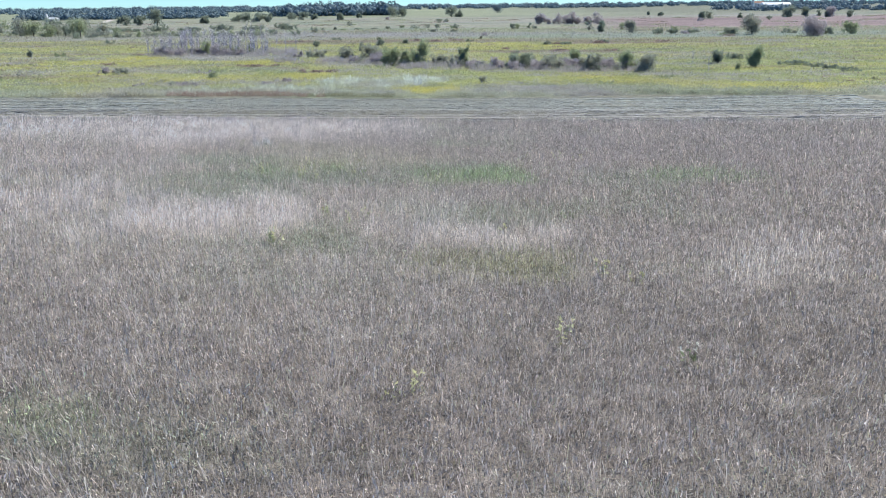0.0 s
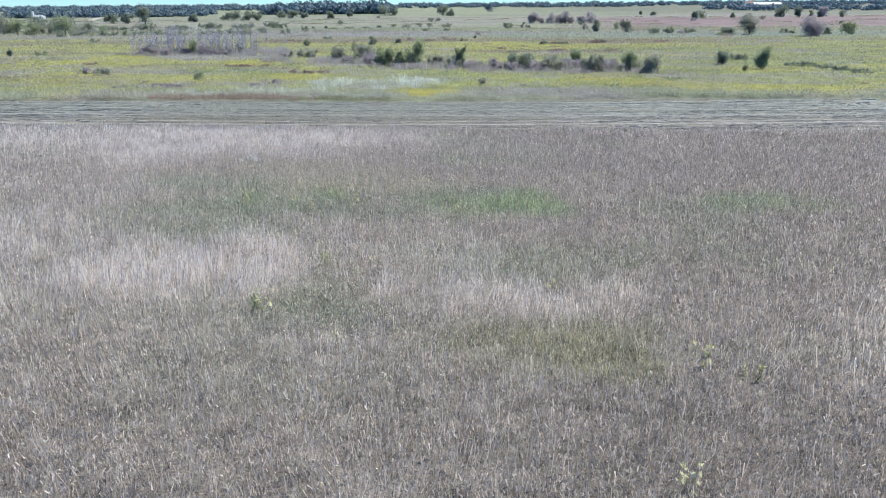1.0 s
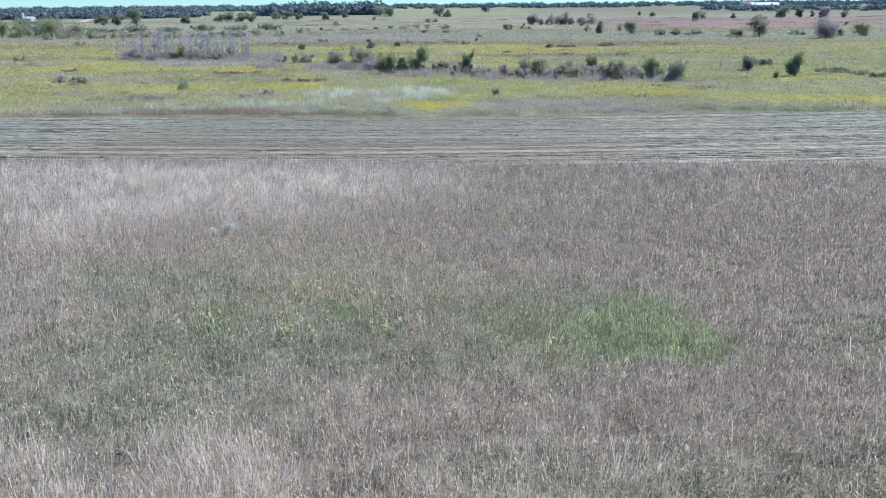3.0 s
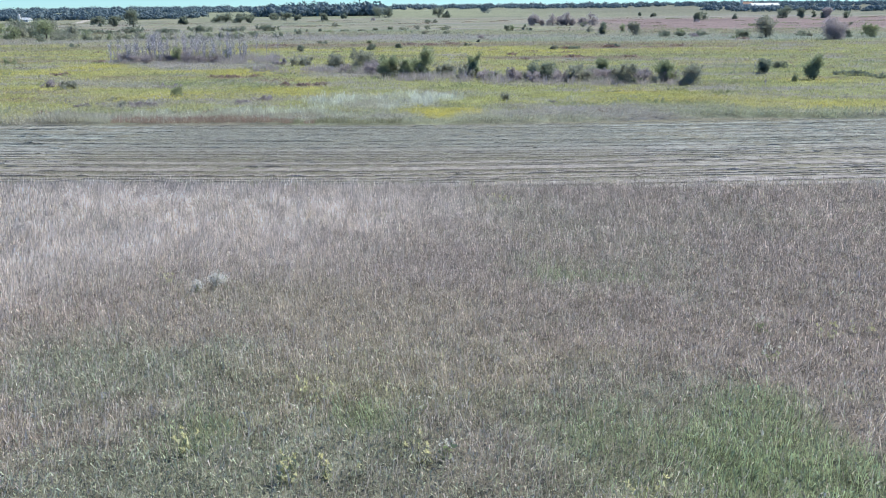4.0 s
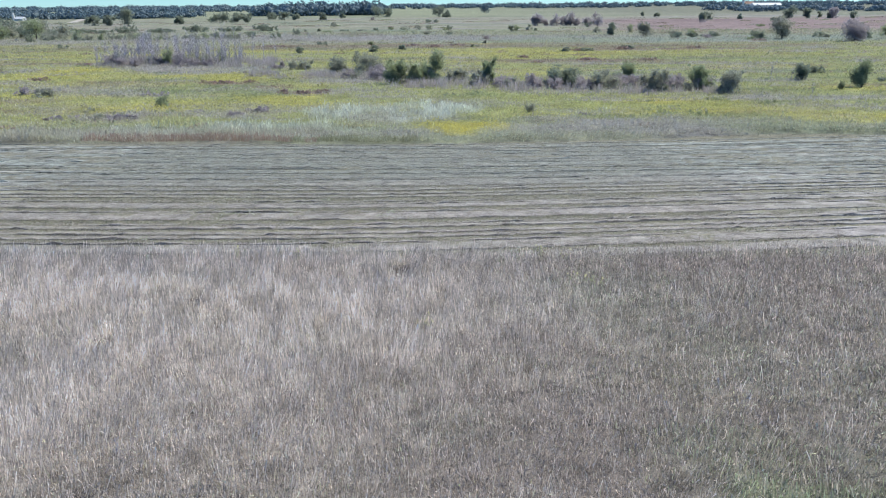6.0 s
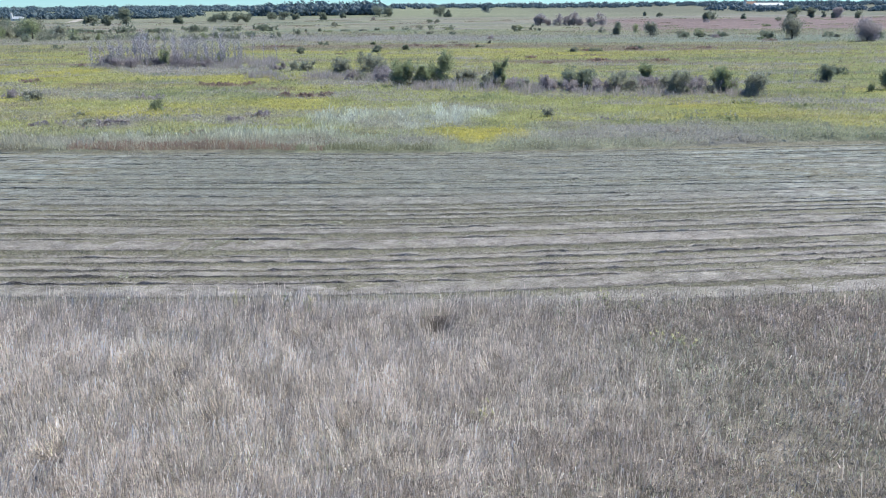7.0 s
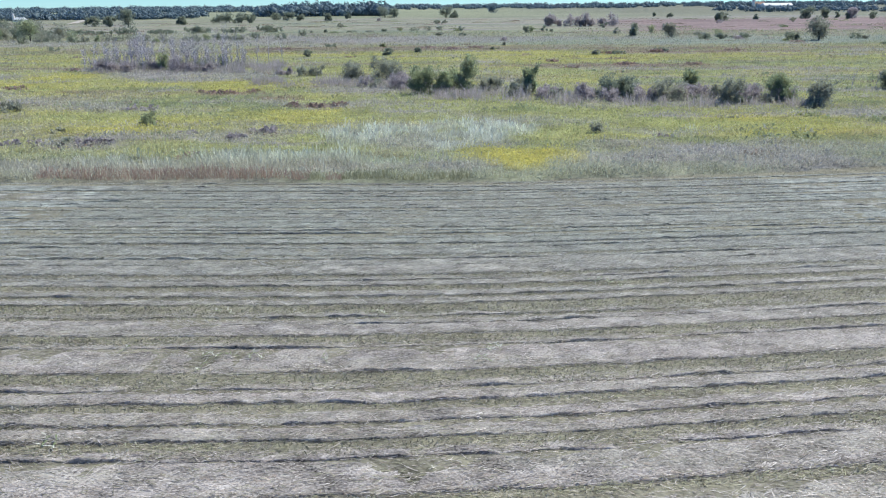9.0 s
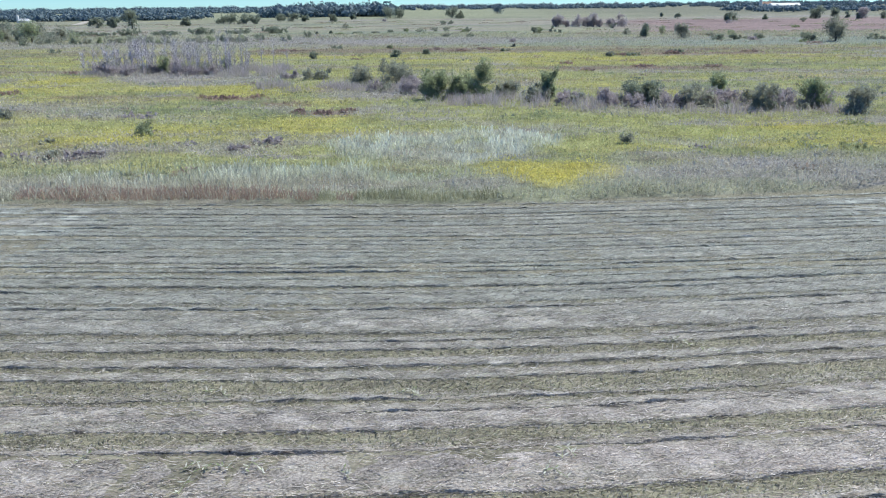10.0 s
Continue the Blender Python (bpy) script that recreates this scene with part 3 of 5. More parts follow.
    base = np.where(sheaf[:, None], base, head - 0.5 * way)
    tip = np.where(sheaf[:, None], tip, head + 0.5 * way)
    tint = tint * np.where(sheaf, 1.0, np.where(rng.random(n) < 0.3, 1.22, 0.82))[:, None]  # ripe heads are paler
    w = np.where(sheaf, rng.uniform(0.007, 0.014, n) * (d / 13) ** 0.6, rng.uniform(0.013, 0.03, n) * grow)
    w = w * (1 + 0.2 * long_grass) * np.where(kind == 4, 1.3, 1.0) * np.where(kind == 8, 1.25, 1.0)
    co, faces, t = blades(base, tip, w, rng.uniform(-1.57, 1.57, n), tint, rng.random(n) < 0.55)
    me = mesh_from("prairie_grass", co, faces, t, M_GRASS)
    tagged(new("prairie_grass", me), "tall dry mauve and straw-coloured prairie grass, uncut", "grass", kind="stuff")


grass_mat()
prairie_grass(4700000)


# ---- mown strip ----
def windrow(y_near, depth, height, seed, broken=0.0):
    """A long low row of cut hay, steep on its near side, ragged along its length, with short strands on it."""
    spin = np.random.default_rng(seed)
    fresh = 0.8 * min(max((y_near - 78) / 15, 0), 1)  # the far rows are greener
    xs = np.arange(-78, 62, 0.36)
    vs = np.array([0, 0.012, 0.035, 0.09, 0.18, 0.28, 0.38, 0.48, 0.58, 0.68, 0.8, 1.0])
    prof = np.interp(vs, [0, 0.012, 0.035, 0.12, 0.3, 0.6, 0.88, 1.0], [-0.3, 0.75, 1.0, 0.95, 0.8, 0.5, 0.2, -0.3])
    X, V = np.meshgrid(xs, vs, indexing="ij")
    wob = 0.14 * (fbm(xs * 0.16, xs * 0 + seed, seed) - 0.5) + 0.18 * (fbm(xs * 0.9, xs * 0 + seed, seed + 3, 5) - 0.5)
    thick = fbm(xs * 0.3, xs * 0, seed + 7)
    thick = (np.clip(1.5 * (thick - 0.15 - broken), 0.12 - broken, 0.95) if broken else 0.55 + 0.6 * (thick - 0.5)) * (0.15 + 1.7 * smooth_noise(xs * 2.4, xs * 0 + 0.5, seed + 9))
    Y = y_near - 0.77 + row_bend(X) + wob[:, None] + V * depth * (0.8 + 0.4 * fbm(X * 0.4, X * 0, seed + 5)) + 0.2 * (fbm(X * 0.9, V * 4, seed + 6) - 0.5)
    lump = 0.4 + 1.3 * np.abs(fbm(X * 0.8, Y * 4.5, seed + 11) - 0.5) * 2 + 0.6 * fbm(X * 2.4, Y * 4.0, seed + 13)
    Z = ground_z(X, Y) + 0.42 * height * prof * thick[:, None] * np.where(prof > 0, lump, 1)
    r, c = X.shape
    k = np.arange(r * c).reshape(r, c)
    faces = np.stack([k[:-1, :-1], k[1:, :-1], k[1:, 1:], k[:-1, 1:]], -1).reshape(-1, 4)
    a, g = fbm(X * 1.2, Y * 5.0, seed + 15, 5), fbm(X * 0.12, Y * 1.2, seed + 17)
    a = np.clip(2.2 * (a - 0.5) + 0.5, 0, 1)
    bed = mixed([0.1 + a, 1.0 - a + 0 * X, 2.2 * np.clip(g - 0.4, 0, 1)], [(0.43, 0.405, 0.395), (0.275, 0.255, 0.24), (0.26, 0.265, 0.205)])
    bed = bed * (1 - fresh) + fresh * (0.5 + 1.0 * a[..., None]) * (np.array((0.275, 0.31, 0.29)) + np.clip(fbm(X * 0.1, Y * 0.7, 58) - 0.45, 0, 1)[..., None] * np.array((0.28, 0.16, 0.12)))
    root = new("hay_windrow")
    root.location = (0, 0, 0)
    tagged(root, "thin broken ridge of raked hay on stubble" if broken else "long low row of pale cut hay drying on stubble", "hay", "windrows of the mown strip")
    me = mesh_from("hay_bed", np.stack([X, Y, Z], -1).reshape(-1, 3), faces, bed.reshape(-1, 3), M_SWATH, True)
    crisp = np.ones((r - 1, c - 1), bool)
    crisp[:, :2] = False
    me.polygons.foreach_set("use_smooth", crisp.ravel())
    part("hay_bed", me, root)
    n = int((8500 if y_near > 94 else 11500) * max(depth, 0.9) + 4000) // (2 if broken else 1)
    x = spin.uniform(-70, 55, n)
    x = np.where(spin.random(n) < 0.6, spin.uniform(-34, 14, n), x)
    v = np.where(spin.random(n) < 0.15, spin.uniform(0.02, 0.1, n), spin.beta(1.2, 1.3, n) * 1.1 - 0.03)
    i = np.clip(((x + 78) / 0.36).astype(int), 0, len(xs) - 1)
    y = y_near - 0.77 + row_bend(x) + wob[i] + v * depth * 0.95
    z = ground_z(x, y) + 0.41 * height * np.interp(v, vs, np.clip(prof, 0.05, 1)) * np.clip(thick[i], 0, 2) + spin.uniform(0.0, 0.05, n)
    yaw = spin.normal(0.12, 0.42, n) + 0.5 * (fbm(x * 0.7, y * 0.9, seed + 23) - 0.5) + np.where(spin.random(n) < 0.5, 0, math.pi)
    ln = spin.uniform(0.1, 0.32, n) * np.where(spin.random(n) < 0.1, 1.7, 1) * (1 + 0.4 * fresh)
    base = np.stack([x, y, z], 1)
    tip = base + np.stack([np.cos(yaw) * ln, np.sin(yaw) * ln, spin.normal(0.05, 0.13, n) * ln], 1)
    hues = np.array([(0.47, 0.45, 0.445), (0.40, 0.385, 0.385), (0.53, 0.51, 0.51), (0.27, 0.28, 0.205), (0.29, 0.27, 0.235), (0.37, 0.32, 0.295)])
    pale = (spin.random(n) < 0.08 + 0.4 * np.clip((x + 12) / 30, 0, 1))
    tint = np.where(pale[:, None], np.array((0.56, 0.54, 0.545)), hues[spin.integers(0, 6, n)])
    tint = (tint * (1 - fresh) + fresh * (0.5 + tint) * np.array((0.37, 0.415, 0.405))) * (0.42 + 1.16 * fbm(x * 1.6, y * 4.0, seed + 19))[:, None]
    # some hang over the steep near side
    over = np.flatnonzero(spin.random(n) < 0.36)
    j, m = i[over], len(over)
    top = 0.42 * height * np.clip(thick[j], 0, 2)
    base[over] = np.stack([x[over], y_near - 0.79 + row_bend(x[over]) + wob[j] + spin.normal(0, 0.03, m), ground_z(x[over], y_near + row_bend(x[over])) + top * spin.uniform(0.1, 1.25, m)], 1)
    tip[over] = base[over] + np.stack([np.cos(yaw[over]) * ln[over], -spin.uniform(0, 0.3, m) * ln[over], spin.normal(-0.12, 0.22, m) * ln[over]], 1)
    co, faces, t = blades(base, tip, spin.uniform(0.012, 0.028, n) * (1 + 1.1 * fresh), yaw + math.pi / 2, tint, spin.random(n) < 0.5)
    lay = np.repeat(np.isin(np.arange(n), over), 3).reshape(-1, 3)  # those turn their flat side outwards
    wide = np.repeat(spin.uniform(0.012, 0.028, n), 3).reshape(-1, 3) * (1 + 1.1 * fresh)
    co = co.reshape(-1, 3, 3)
    foot = co[:, :2].mean(1)
    co[:, 0] = np.where(lay, foot + np.c_[0 * yaw, 0 * yaw, wide[:, 0] / 2], co[:, 0])
    co[:, 1] = np.where(lay, foot - np.c_[0 * yaw, 0 * yaw, wide[:, 0] / 2], co[:, 1])
    co = co.reshape(-1, 3)
    tagged(part("loose_hay", mesh_from("loose_hay", co, faces, t, M_HAY), root), kind="stuff")


ROWS = ((109.2, 2.2, 0.24), (106.0, 2.4, 0.10), (103.2, 2.4, 0.13), (100.2, 2.2, 0.10), (97.2, 2.6, 0.14), (93.1, 1.3, 0.30),
        (90.8, 2.0, 0.14), (87.4, 3.0, 0.18), (85.8, 0.9, 0.26), (84.4, 0.8, 0.26), (83.4, 0.7, 0.2), (80.1, 1.6, 0.22),
        (77.0, 2.2, 0.24), (74.9, 0.9, 0.34), (73.7, 0.8, 0.26), (72.8, 0.8, 0.28), (70.3, 1.7, 0.22), (68.4, 1.5, 0.16))
for k, (yn, dp, ht) in enumerate(ROWS):
    windrow(yn, dp, ht, 300 + 20 * k)
for k, yn in enumerate((111.9, 110.6, 108.3, 107.2, 105.0, 104.1, 102.1, 101.2, 99.4, 98.4, 96.4, 95.6, 94.5, 92.2, 90.1, 89.0, 86.6, 82.0, 81.2, 79.0, 75.8, 71.9)):
    windrow(yn, 0.55, 0.24, 1300 + 20 * k, 0.1)


def stubble(count):
    near = rng.random(count) < 0.62
    x = np.where(near, rng.uniform(-32, 10, count), rng.uniform(-62, 50, count))
    y = np.where(near, rng.uniform(66, 93, count), rng.uniform(66, 124, count))
    d = np.maximum(np.maximum(y - 60, 13), np.abs(x + 12) / 0.577)
    keep = (y > near_edge(x) - 0.2) & (y < far_edge(x) + 0.2)
    x, y, d = x[keep], y[keep], d[keep]
    n = len(x)
    h = rng.uniform(0.05, 0.12, n)
    across = y - row_bend(x) + 0.77
    on_row = np.any([(across > yn) & (across < yn + dp) for yn, dp, _ in ROWS], axis=0)
    flat = rng.random(n) < 0.5
    off_row = ~on_row | ((y > 94) & flat & (rng.random(n) < 0.5))
    x, y, d, h, flat = x[off_row], y[off_row], d[off_row], h[off_row], flat[off_row]
    n = len(x)
    base = np.stack([x, y, ground_z(x, y) + np.where(flat, np.where(y > 94, 0.08, 0.03), -0.02)], 1)
    yaw = rng.normal(0, 0.5, n)
    ln = rng.uniform(0.1, 0.35, n)
    tip = base + np.where(flat[:, None], np.stack([np.cos(yaw) * ln, np.sin(yaw) * ln, rng.uniform(-0.01, 0.05, n)], 1),
                          np.c_[rng.normal(0, 0.05, (n, 2)), h])
    g = fbm(x / 4, y / 0.8, 141)
    _, tint = pick([0.35 + 0.9 * np.clip(g - 0.4, 0, 1), 0.35 + 0 * x, 0.35 + 0 * x, 0.2 + 0 * x],
                   [(0.31, 0.325, 0.23), (0.38, 0.36, 0.315), (0.335, 0.335, 0.26), (0.40, 0.385, 0.35)], rng)
    tint = tint * (0.55 + 0.9 * fbm(x / 2.5, y / 0.35, 142))[:, None]
    w = np.where(flat, rng.uniform(0.014, 0.03, n), rng.uniform(0.022, 0.055, n)) * (d / 17) ** 0.4
    co, faces, t = blades(base, tip, w, np.where(flat, yaw + math.pi / 2, rng.uniform(-0.8, 0.8, n)), tint, rng.random(n) < 0.4)
    tagged(new("mown_stubble", mesh_from("mown_stubble", co, faces, t, M_HAY)),
           "short green and straw-coloured stubble with loose cut stalks", "stubble", kind="stuff")


stubble(520000)


# ---- meadow plants ----
def meadow(count):
    y = 110 + 390 * rng.random(count) ** 2.2
    x = rng.uniform(-1, 1, count) * (0.63 * y + 6)
    d = np.maximum(y - 62, np.abs(x + 12) / 0.577)
    share = (0.63 * y + 6) / 75 * (y - 110 + 6) ** 0.545 / 6.0
    want = np.clip((60.0 / d) ** 2.1, 0, 1)
    keep = (d < 480) & (rng.random(count) < np.clip(want * share, 0, 1))
    x, y, d = x[keep], y[keep], d[keep]
    keep = y > far_edge(x)
    x, y, d = x[keep], y[keep], d[keep]
    n = len(x)
    shares = meadow_map(x, y)
    kind, tint = pick(shares, MEADOW, rng)
    tint = 0.25 * tint + 0.75 * mixed(shares, MEADOW)
    tall = np.array([0.6, 0.8, 0.8, 0.75, 0.65, 0.9, 0.7, 0.75])[kind]
    h = tall * rng.uniform(0.6, 1.25, n) * (0.35 + 1.3 * fbm(x / 4, y / 2.6, 151)) * np.clip(1.15 - d / 600, 0.5, 1)
    fringe = (y < far_edge(x) + 1.2 + 2.2 * fbm(x / 1.6, y * 0, 152)) & (x < -9) & (x > -42)
    rim = np.where((x < -20 + 8 * (fbm(x / 1.5, y * 0, 155) - 0.5))[:, None], np.array((0.42, 0.31, 0.255)), np.array((0.32, 0.335, 0.21)))  # brown dock, then dark green nettles
    tint = np.where((fringe & (rng.random(n) < 0.8))[:, None], rim, tint)
    clump = fbm(x / 0.9, y / 1.5, 153, 3)
    h = np.where(kind == 2, h * (0.35 + 1.3 * clump), h)
    # reed tint drops in the low gaps between clumps, standing in for shade
    tint = tint * np.where(kind == 2, 0.25 + 1.5 * clump, 0.78 + 0.44 * fbm(x / 2.0, y / 2.4, 154, 3))[:, None]
    h = np.where(fringe, h * 0.75, h)
    tint = tint * rng.uniform(0.85, 1.15, n)[:, None]
    base = np.stack([x, y, ground_z(x, y) - 0.05 + 0.35 * fbm(x / 4, y / 2.6, 151)], 1)
    # leafy kinds are bushy sprays, reeds and straw are upright stems
    stemmy = np.isin(kind, (2, 3)) | fringe
    size = (d / 60) ** 0.6
    spray = rng.normal(0, 1, (n, 3)) * (0.13, 0.12, 0.14) * (size * np.where(kind == 1, 0.65, 1))[:, None]
    lift = np.where(kind == 1, rng.uniform(0.6, 1.0, n), rng.uniform(0.25, 0.95, n)) * h
    base[:, 2] += np.where(stemmy, 0.1, lift)
    upright = np.c_[rng.normal(0, 0.33, (n, 2)) * h[:, None], h]
    tip = base + np.where(stemmy[:, None], upright, spray)
    w = np.where(stemmy, rng.uniform(0.025, 0.065, n) * size * np.where(kind == 2, 1.3, 0.8), rng.uniform(0.07, 0.16, n) * size)
    co, faces, t = blades(base, tip, w, rng.uniform(-1.5, 1.5, n), tint, rng.random(n) < 0.5)
    tagged(new("meadow_plants", mesh_from("meadow_plants", co, faces, t, M_MEADOW)),
           "yellow-green wet meadow with goldenrod, pale reeds and rusty weeds", "meadow", kind="stuff")


meadow(1500000)


# ---- shrubs and trees ----
def crown_points(h, w, count, spin, lobes, low, shoot=1.0):
    """Leaf places on and within several overlapping rounded lobes."""
    cs, rs = [], []
    for k in range(lobes):
        a, r = spin.uniform(0, 2 * math.pi), spin.uniform(0, 1) ** 0.6
        z = spin.uniform(low + 0.12, 0.86)
        body = math.sqrt(max(0.05, 1 - ((z - 0.5) / 0.62) ** 2))
        cs.append((math.cos(a) * r * w * 0.34 * body, math.sin(a) * r * w * 0.34 * body, z * h))
        rs.append(spin.uniform(0.17, 0.3) * min(w, h * 1.1))
    cs, rs = np.array(cs), np.array(rs)
    k = spin.integers(0, lobes, count)
    v = spin.normal(size=(count, 3))
    v /= np.linalg.norm(v, axis=1, keepdims=True)
    p = cs[k] + v * (rs[k] * spin.uniform(0.3, 1.25, count) ** 0.7)[:, None] * (1, 1, 0.9)
    # a third of the leaves sit along upright shoots that break the outline
    m = lobes * 3
    j = spin.integers(0, lobes, m)
    root = cs[j] + spin.normal(0, 0.45, (m, 3)) * rs[j][:, None]
    way = np.c_[spin.normal(0, 0.3, (m, 2)) + cs[j][:, :2] / w * 0.9, np.ones(m)] * (spin.uniform(0.12, 0.34, m) * h * shoot)[:, None]
    on = spin.random(count) < 0.34
    q = spin.integers(0, m, count)
    p = np.where(on[:, None], root[q] + way[q] * spin.random(count)[:, None] + spin.normal(0, 0.05, (count, 3)) * min(w, h), p)
    p[:, 2] = np.clip(p[:, 2], max(low * h * 0.6, 0) + 0.05, 1.12 * h)
    return p, cs


def shrub(x, y, h, w, leaf="green", leaf_size=0.13, count=1600, low=0.05, lobes=14, seed=1, label="", name="shrub", wood=None, group=""):
    spin = np.random.default_rng(seed)
    root = new(name)
    root.location = at(x, y, 0.05)
    tagged(root, label, "tree" if name == "tree" else "shrub", group)
    lobes = max(lobes, int(3.5 * (w / h) ** 1.5))
    fine = 2.3 if leaf_size < 0.19 else 1.7
    p, cs = crown_points(h, w * 1.12, int(count * fine), spin, lobes, low, 1.0 if leaf_size < 0.19 else 0.4)
    limbs = []
    if name == "tree":
        r = 0.028 * h
        limbs.append([((0, 0, -0.1), r * 1.3), ((0.02 * h, 0, 0.25 * h), r), ((0, 0.02 * h, 0.6 * h), r * 0.5), ((0, 0, 0.85 * h), r * 0.15)])
        for c in cs[:10]:
            s = spin.uniform(0.22, 0.5)
            limbs.append([((0, 0, s * h), r * 0.5), (tuple(c * (0.6, 0.6, 0.5) + (0, 0, s * h * 0.4)), r * 0.3), (tuple(c), r * 0.08)])
    else:
        for c in cs[:10]:
            b = (spin.normal(0, 0.06) * w, spin.normal(0, 0.06) * w, -0.05)
            limbs.append([(b, 0.03 + 0.006 * h), (tuple((np.array(b) + c) / 2 + spin.normal(0, 0.05, 3) * w), 0.02), (tuple(c), 0.008)])
    co, faces = tubes(limbs, 4)
    part("trunk" if name == "tree" else "stems", mesh_from("stems", co, faces, None, wood or M_BARK, True), root)
    co, faces = leaves(p, leaf_size, spin)
    part("crown", mesh_from("crown", co, faces, None, LEAF[leaf]), root)
    return root


HEDGE = "shrubs across the meadow"
shrub(-27.2, 197.5, 3.6, 4.6, "sage", 0.15, 1500, seed=2, label="grey-green bushy willow shrub in the wet meadow", group=HEDGE)
shrub(-21.3, 197.4, 4.3, 7.0, "sage", 0.15, 2200, seed=3, label="broad grey-green willow shrub with bare lower twigs", group=HEDGE)
shrub(-14.1, 173.9, 4.2, 4.7, "green", 0.14, 2600, seed=4, label="dense green shrub, dark at its foot", group=HEDGE)
shrub(-10.6, 173.7, 4.1, 3.2, "green", 0.14, 2000, seed=5, label="green upright shrub beside a taller one", group=HEDGE)
shrub(-7.9, 176.0, 5.6, 3.9, "green", 0.14, 2800, seed=6, label="tallest green shrub of the clump, rounded top", group=HEDGE)
shrub(-3.6, 178.5, 2.7, 4.4, "sage", 0.14, 1500, seed=7, label="low grey-green shrub in dead stems", group=HEDGE)
shrub(1.9, 171.0, 4.9, 2.4, "green", 0.13, 1600, seed=8, label="slim green sapling rising from a low bush", group=HEDGE)
shrub(0.2, 170.5, 2.6, 4.0, "sage", 0.14, 1300, seed=9, label="low leafy bush at a sapling's foot", group=HEDGE)
shrub(14.0, 167.1, 3.6, 6.0, "dark", 0.14, 2800, seed=10, label="dense dark green rounded shrub", group=HEDGE)
shrub(8.5, 164.6, 2.7, 3.9, "grey", 0.13, 1200, seed=11, label="half-bare grey shrub among others", group=HEDGE)
shrub(20.3, 164.2, 3.1, 5.4, "sage", 0.14, 1900, seed=12, label="grey-green spreading shrub with bare stems", group=HEDGE)
shrub(26.2, 172.8, 3.9, 2.3, "green", 0.13, 1300, seed=13, label="slim upright green sapling", group=HEDGE)
shrub(27.7, 161.0, 3.3, 5.3, "sage", 0.14, 1800, seed=14, label="grey-green shrub with bare twigs", group=HEDGE)
shrub(36.4, 163.2, 3.8, 4.6, "green", 0.14, 2200, seed=15, label="round green shrub in the hedge line", group=HEDGE)
shrub(37.6, 156.6, 3.5, 4.6, "sage", 0.14, 1900, seed=16, label="ragged grey-green shrub at the hedge's end", group=HEDGE)
shrub(-37.0, 209.0, 2.6, 7.5, "sage", 0.15, 1500, seed=17, label="low wide grey-green thicket", group=HEDGE)
shrub(-42.5, 212.0, 2.0, 5.0, "grey", 0.15, 800, seed=18, label="low grey twiggy thicket in the marsh", group=HEDGE)
shrub(4.6, 168.0, 2.2, 4.5, "grey", 0.12, 900, seed=19, label="bare grey brush among the shrubs", group=HEDGE)
shrub(17.2, 169.0, 2.3, 4.0, "grey", 0.12, 900, seed=20, label="bare grey brush among the shrubs", group=HEDGE)
shrub(31.8, 163.5, 2.6, 4.5, "grey", 0.12, 900, seed=21, label="bare grey brush among the shrubs", group=HEDGE)
shrub(23.6, 166.0, 2.2, 4.5, "grey", 0.12, 900, seed=22, label="bare grey brush among the shrubs", group=HEDGE)
shrub(-17.8, 183.0, 3.0, 5.0, "grey", 0.13, 1000, seed=23, label="tangle of bare grey stems behind the clump", group=HEDGE)
for k in range(16):
    shrub(3.5 + 2.3 * k + 0.9 * math.sin(k * 4.1), 166.5 - 0.25 * k + 2.2 * math.sin(k * 2.7), 1.9 + 0.6 * math.sin(k * 3.3), 4.2, ("grey", "sage", "grey", "dark")[k % 4], 0.13, 700,
          low=0.0, seed=440 + k, label="low ragged half-bare bush in the line of shrubs", group=HEDGE)
for k in range(7):
    shrub(-24 + 2.6 * k + math.sin(k * 4.1), 186 - 1.6 * k + 2.0 * math.sin(k * 2.7), 2.0 + 0.7 * math.sin(k * 3.3), 4.2, ("grey", "sage")[k % 2], 0.13, 700,
          low=0.0, seed=460 + k, label="low ragged half-bare bush in the line of shrubs", group=HEDGE)
shrub(58.9, 177.7, 3.0, 2.8, "dark", 0.14, 1300, seed=24, label="small round dark green tree in the meadow", name="tree", low=0.2)
shrub(62.3, 164.0, 4.5, 3.1, "green", 0.14, 1900, seed=25, label="small leafy green tree in the meadow", name="tree", low=0.2)
shrub(57.8, 161.5, 1.8, 1.0, "green", 0.11, 400, seed=26, label="little green bush in the meadow")
shrub(67.0, 191.0, 1.9, 5.5, "dark", 0.14, 1000, seed=27, label="low dark green bush in the meadow")
shrub(73.5, 174.4, 1.1, 6.5, "dark", 0.13, 900, seed=28, label="long low dark green bramble bank")
for k, (x, y) in enumerate(((75.0, 172.0), (76.2, 167.5), (77.2, 162.0), (78.2, 156.5))):
    shrub(x, y, 1.3, 5.5, "dark", 0.13, 900, seed=1400 + k, low=0.0, label="low dark green bramble bank in the meadow", group="bramble bank")
for k, (x, y, w) in enumerate(((33.0, 147.5, 5.0), (38.5, 143.5, 5.5), (21.5, 133.5, 4.0), (25.5, 133.0, 4.5))):
    shrub(x, y, 0.9, w, "green", 0.11, 700, seed=1420 + k, low=0.0, label="low dark green nettle bank in the meadow", group="nettle banks")
shrub(-26.1, 277.0, 2.4, 3.6, "dark", 0.2, 600, seed=30, label="small round dark green bush")
shrub(-47.8, 272.7, 2.5, 2.9, "dark", 0.2, 500, seed=31, label="small pointed green bush")
shrub(53.1, 287.5, 1.6, 6.8, "dark", 0.2, 700, seed=32, label="low dark mound of brush")
shrub(-43.3, 140.0, 1.7, 2.3, "green", 0.11, 700, seed=33, label="small bright green leafy bush in goldenrod")
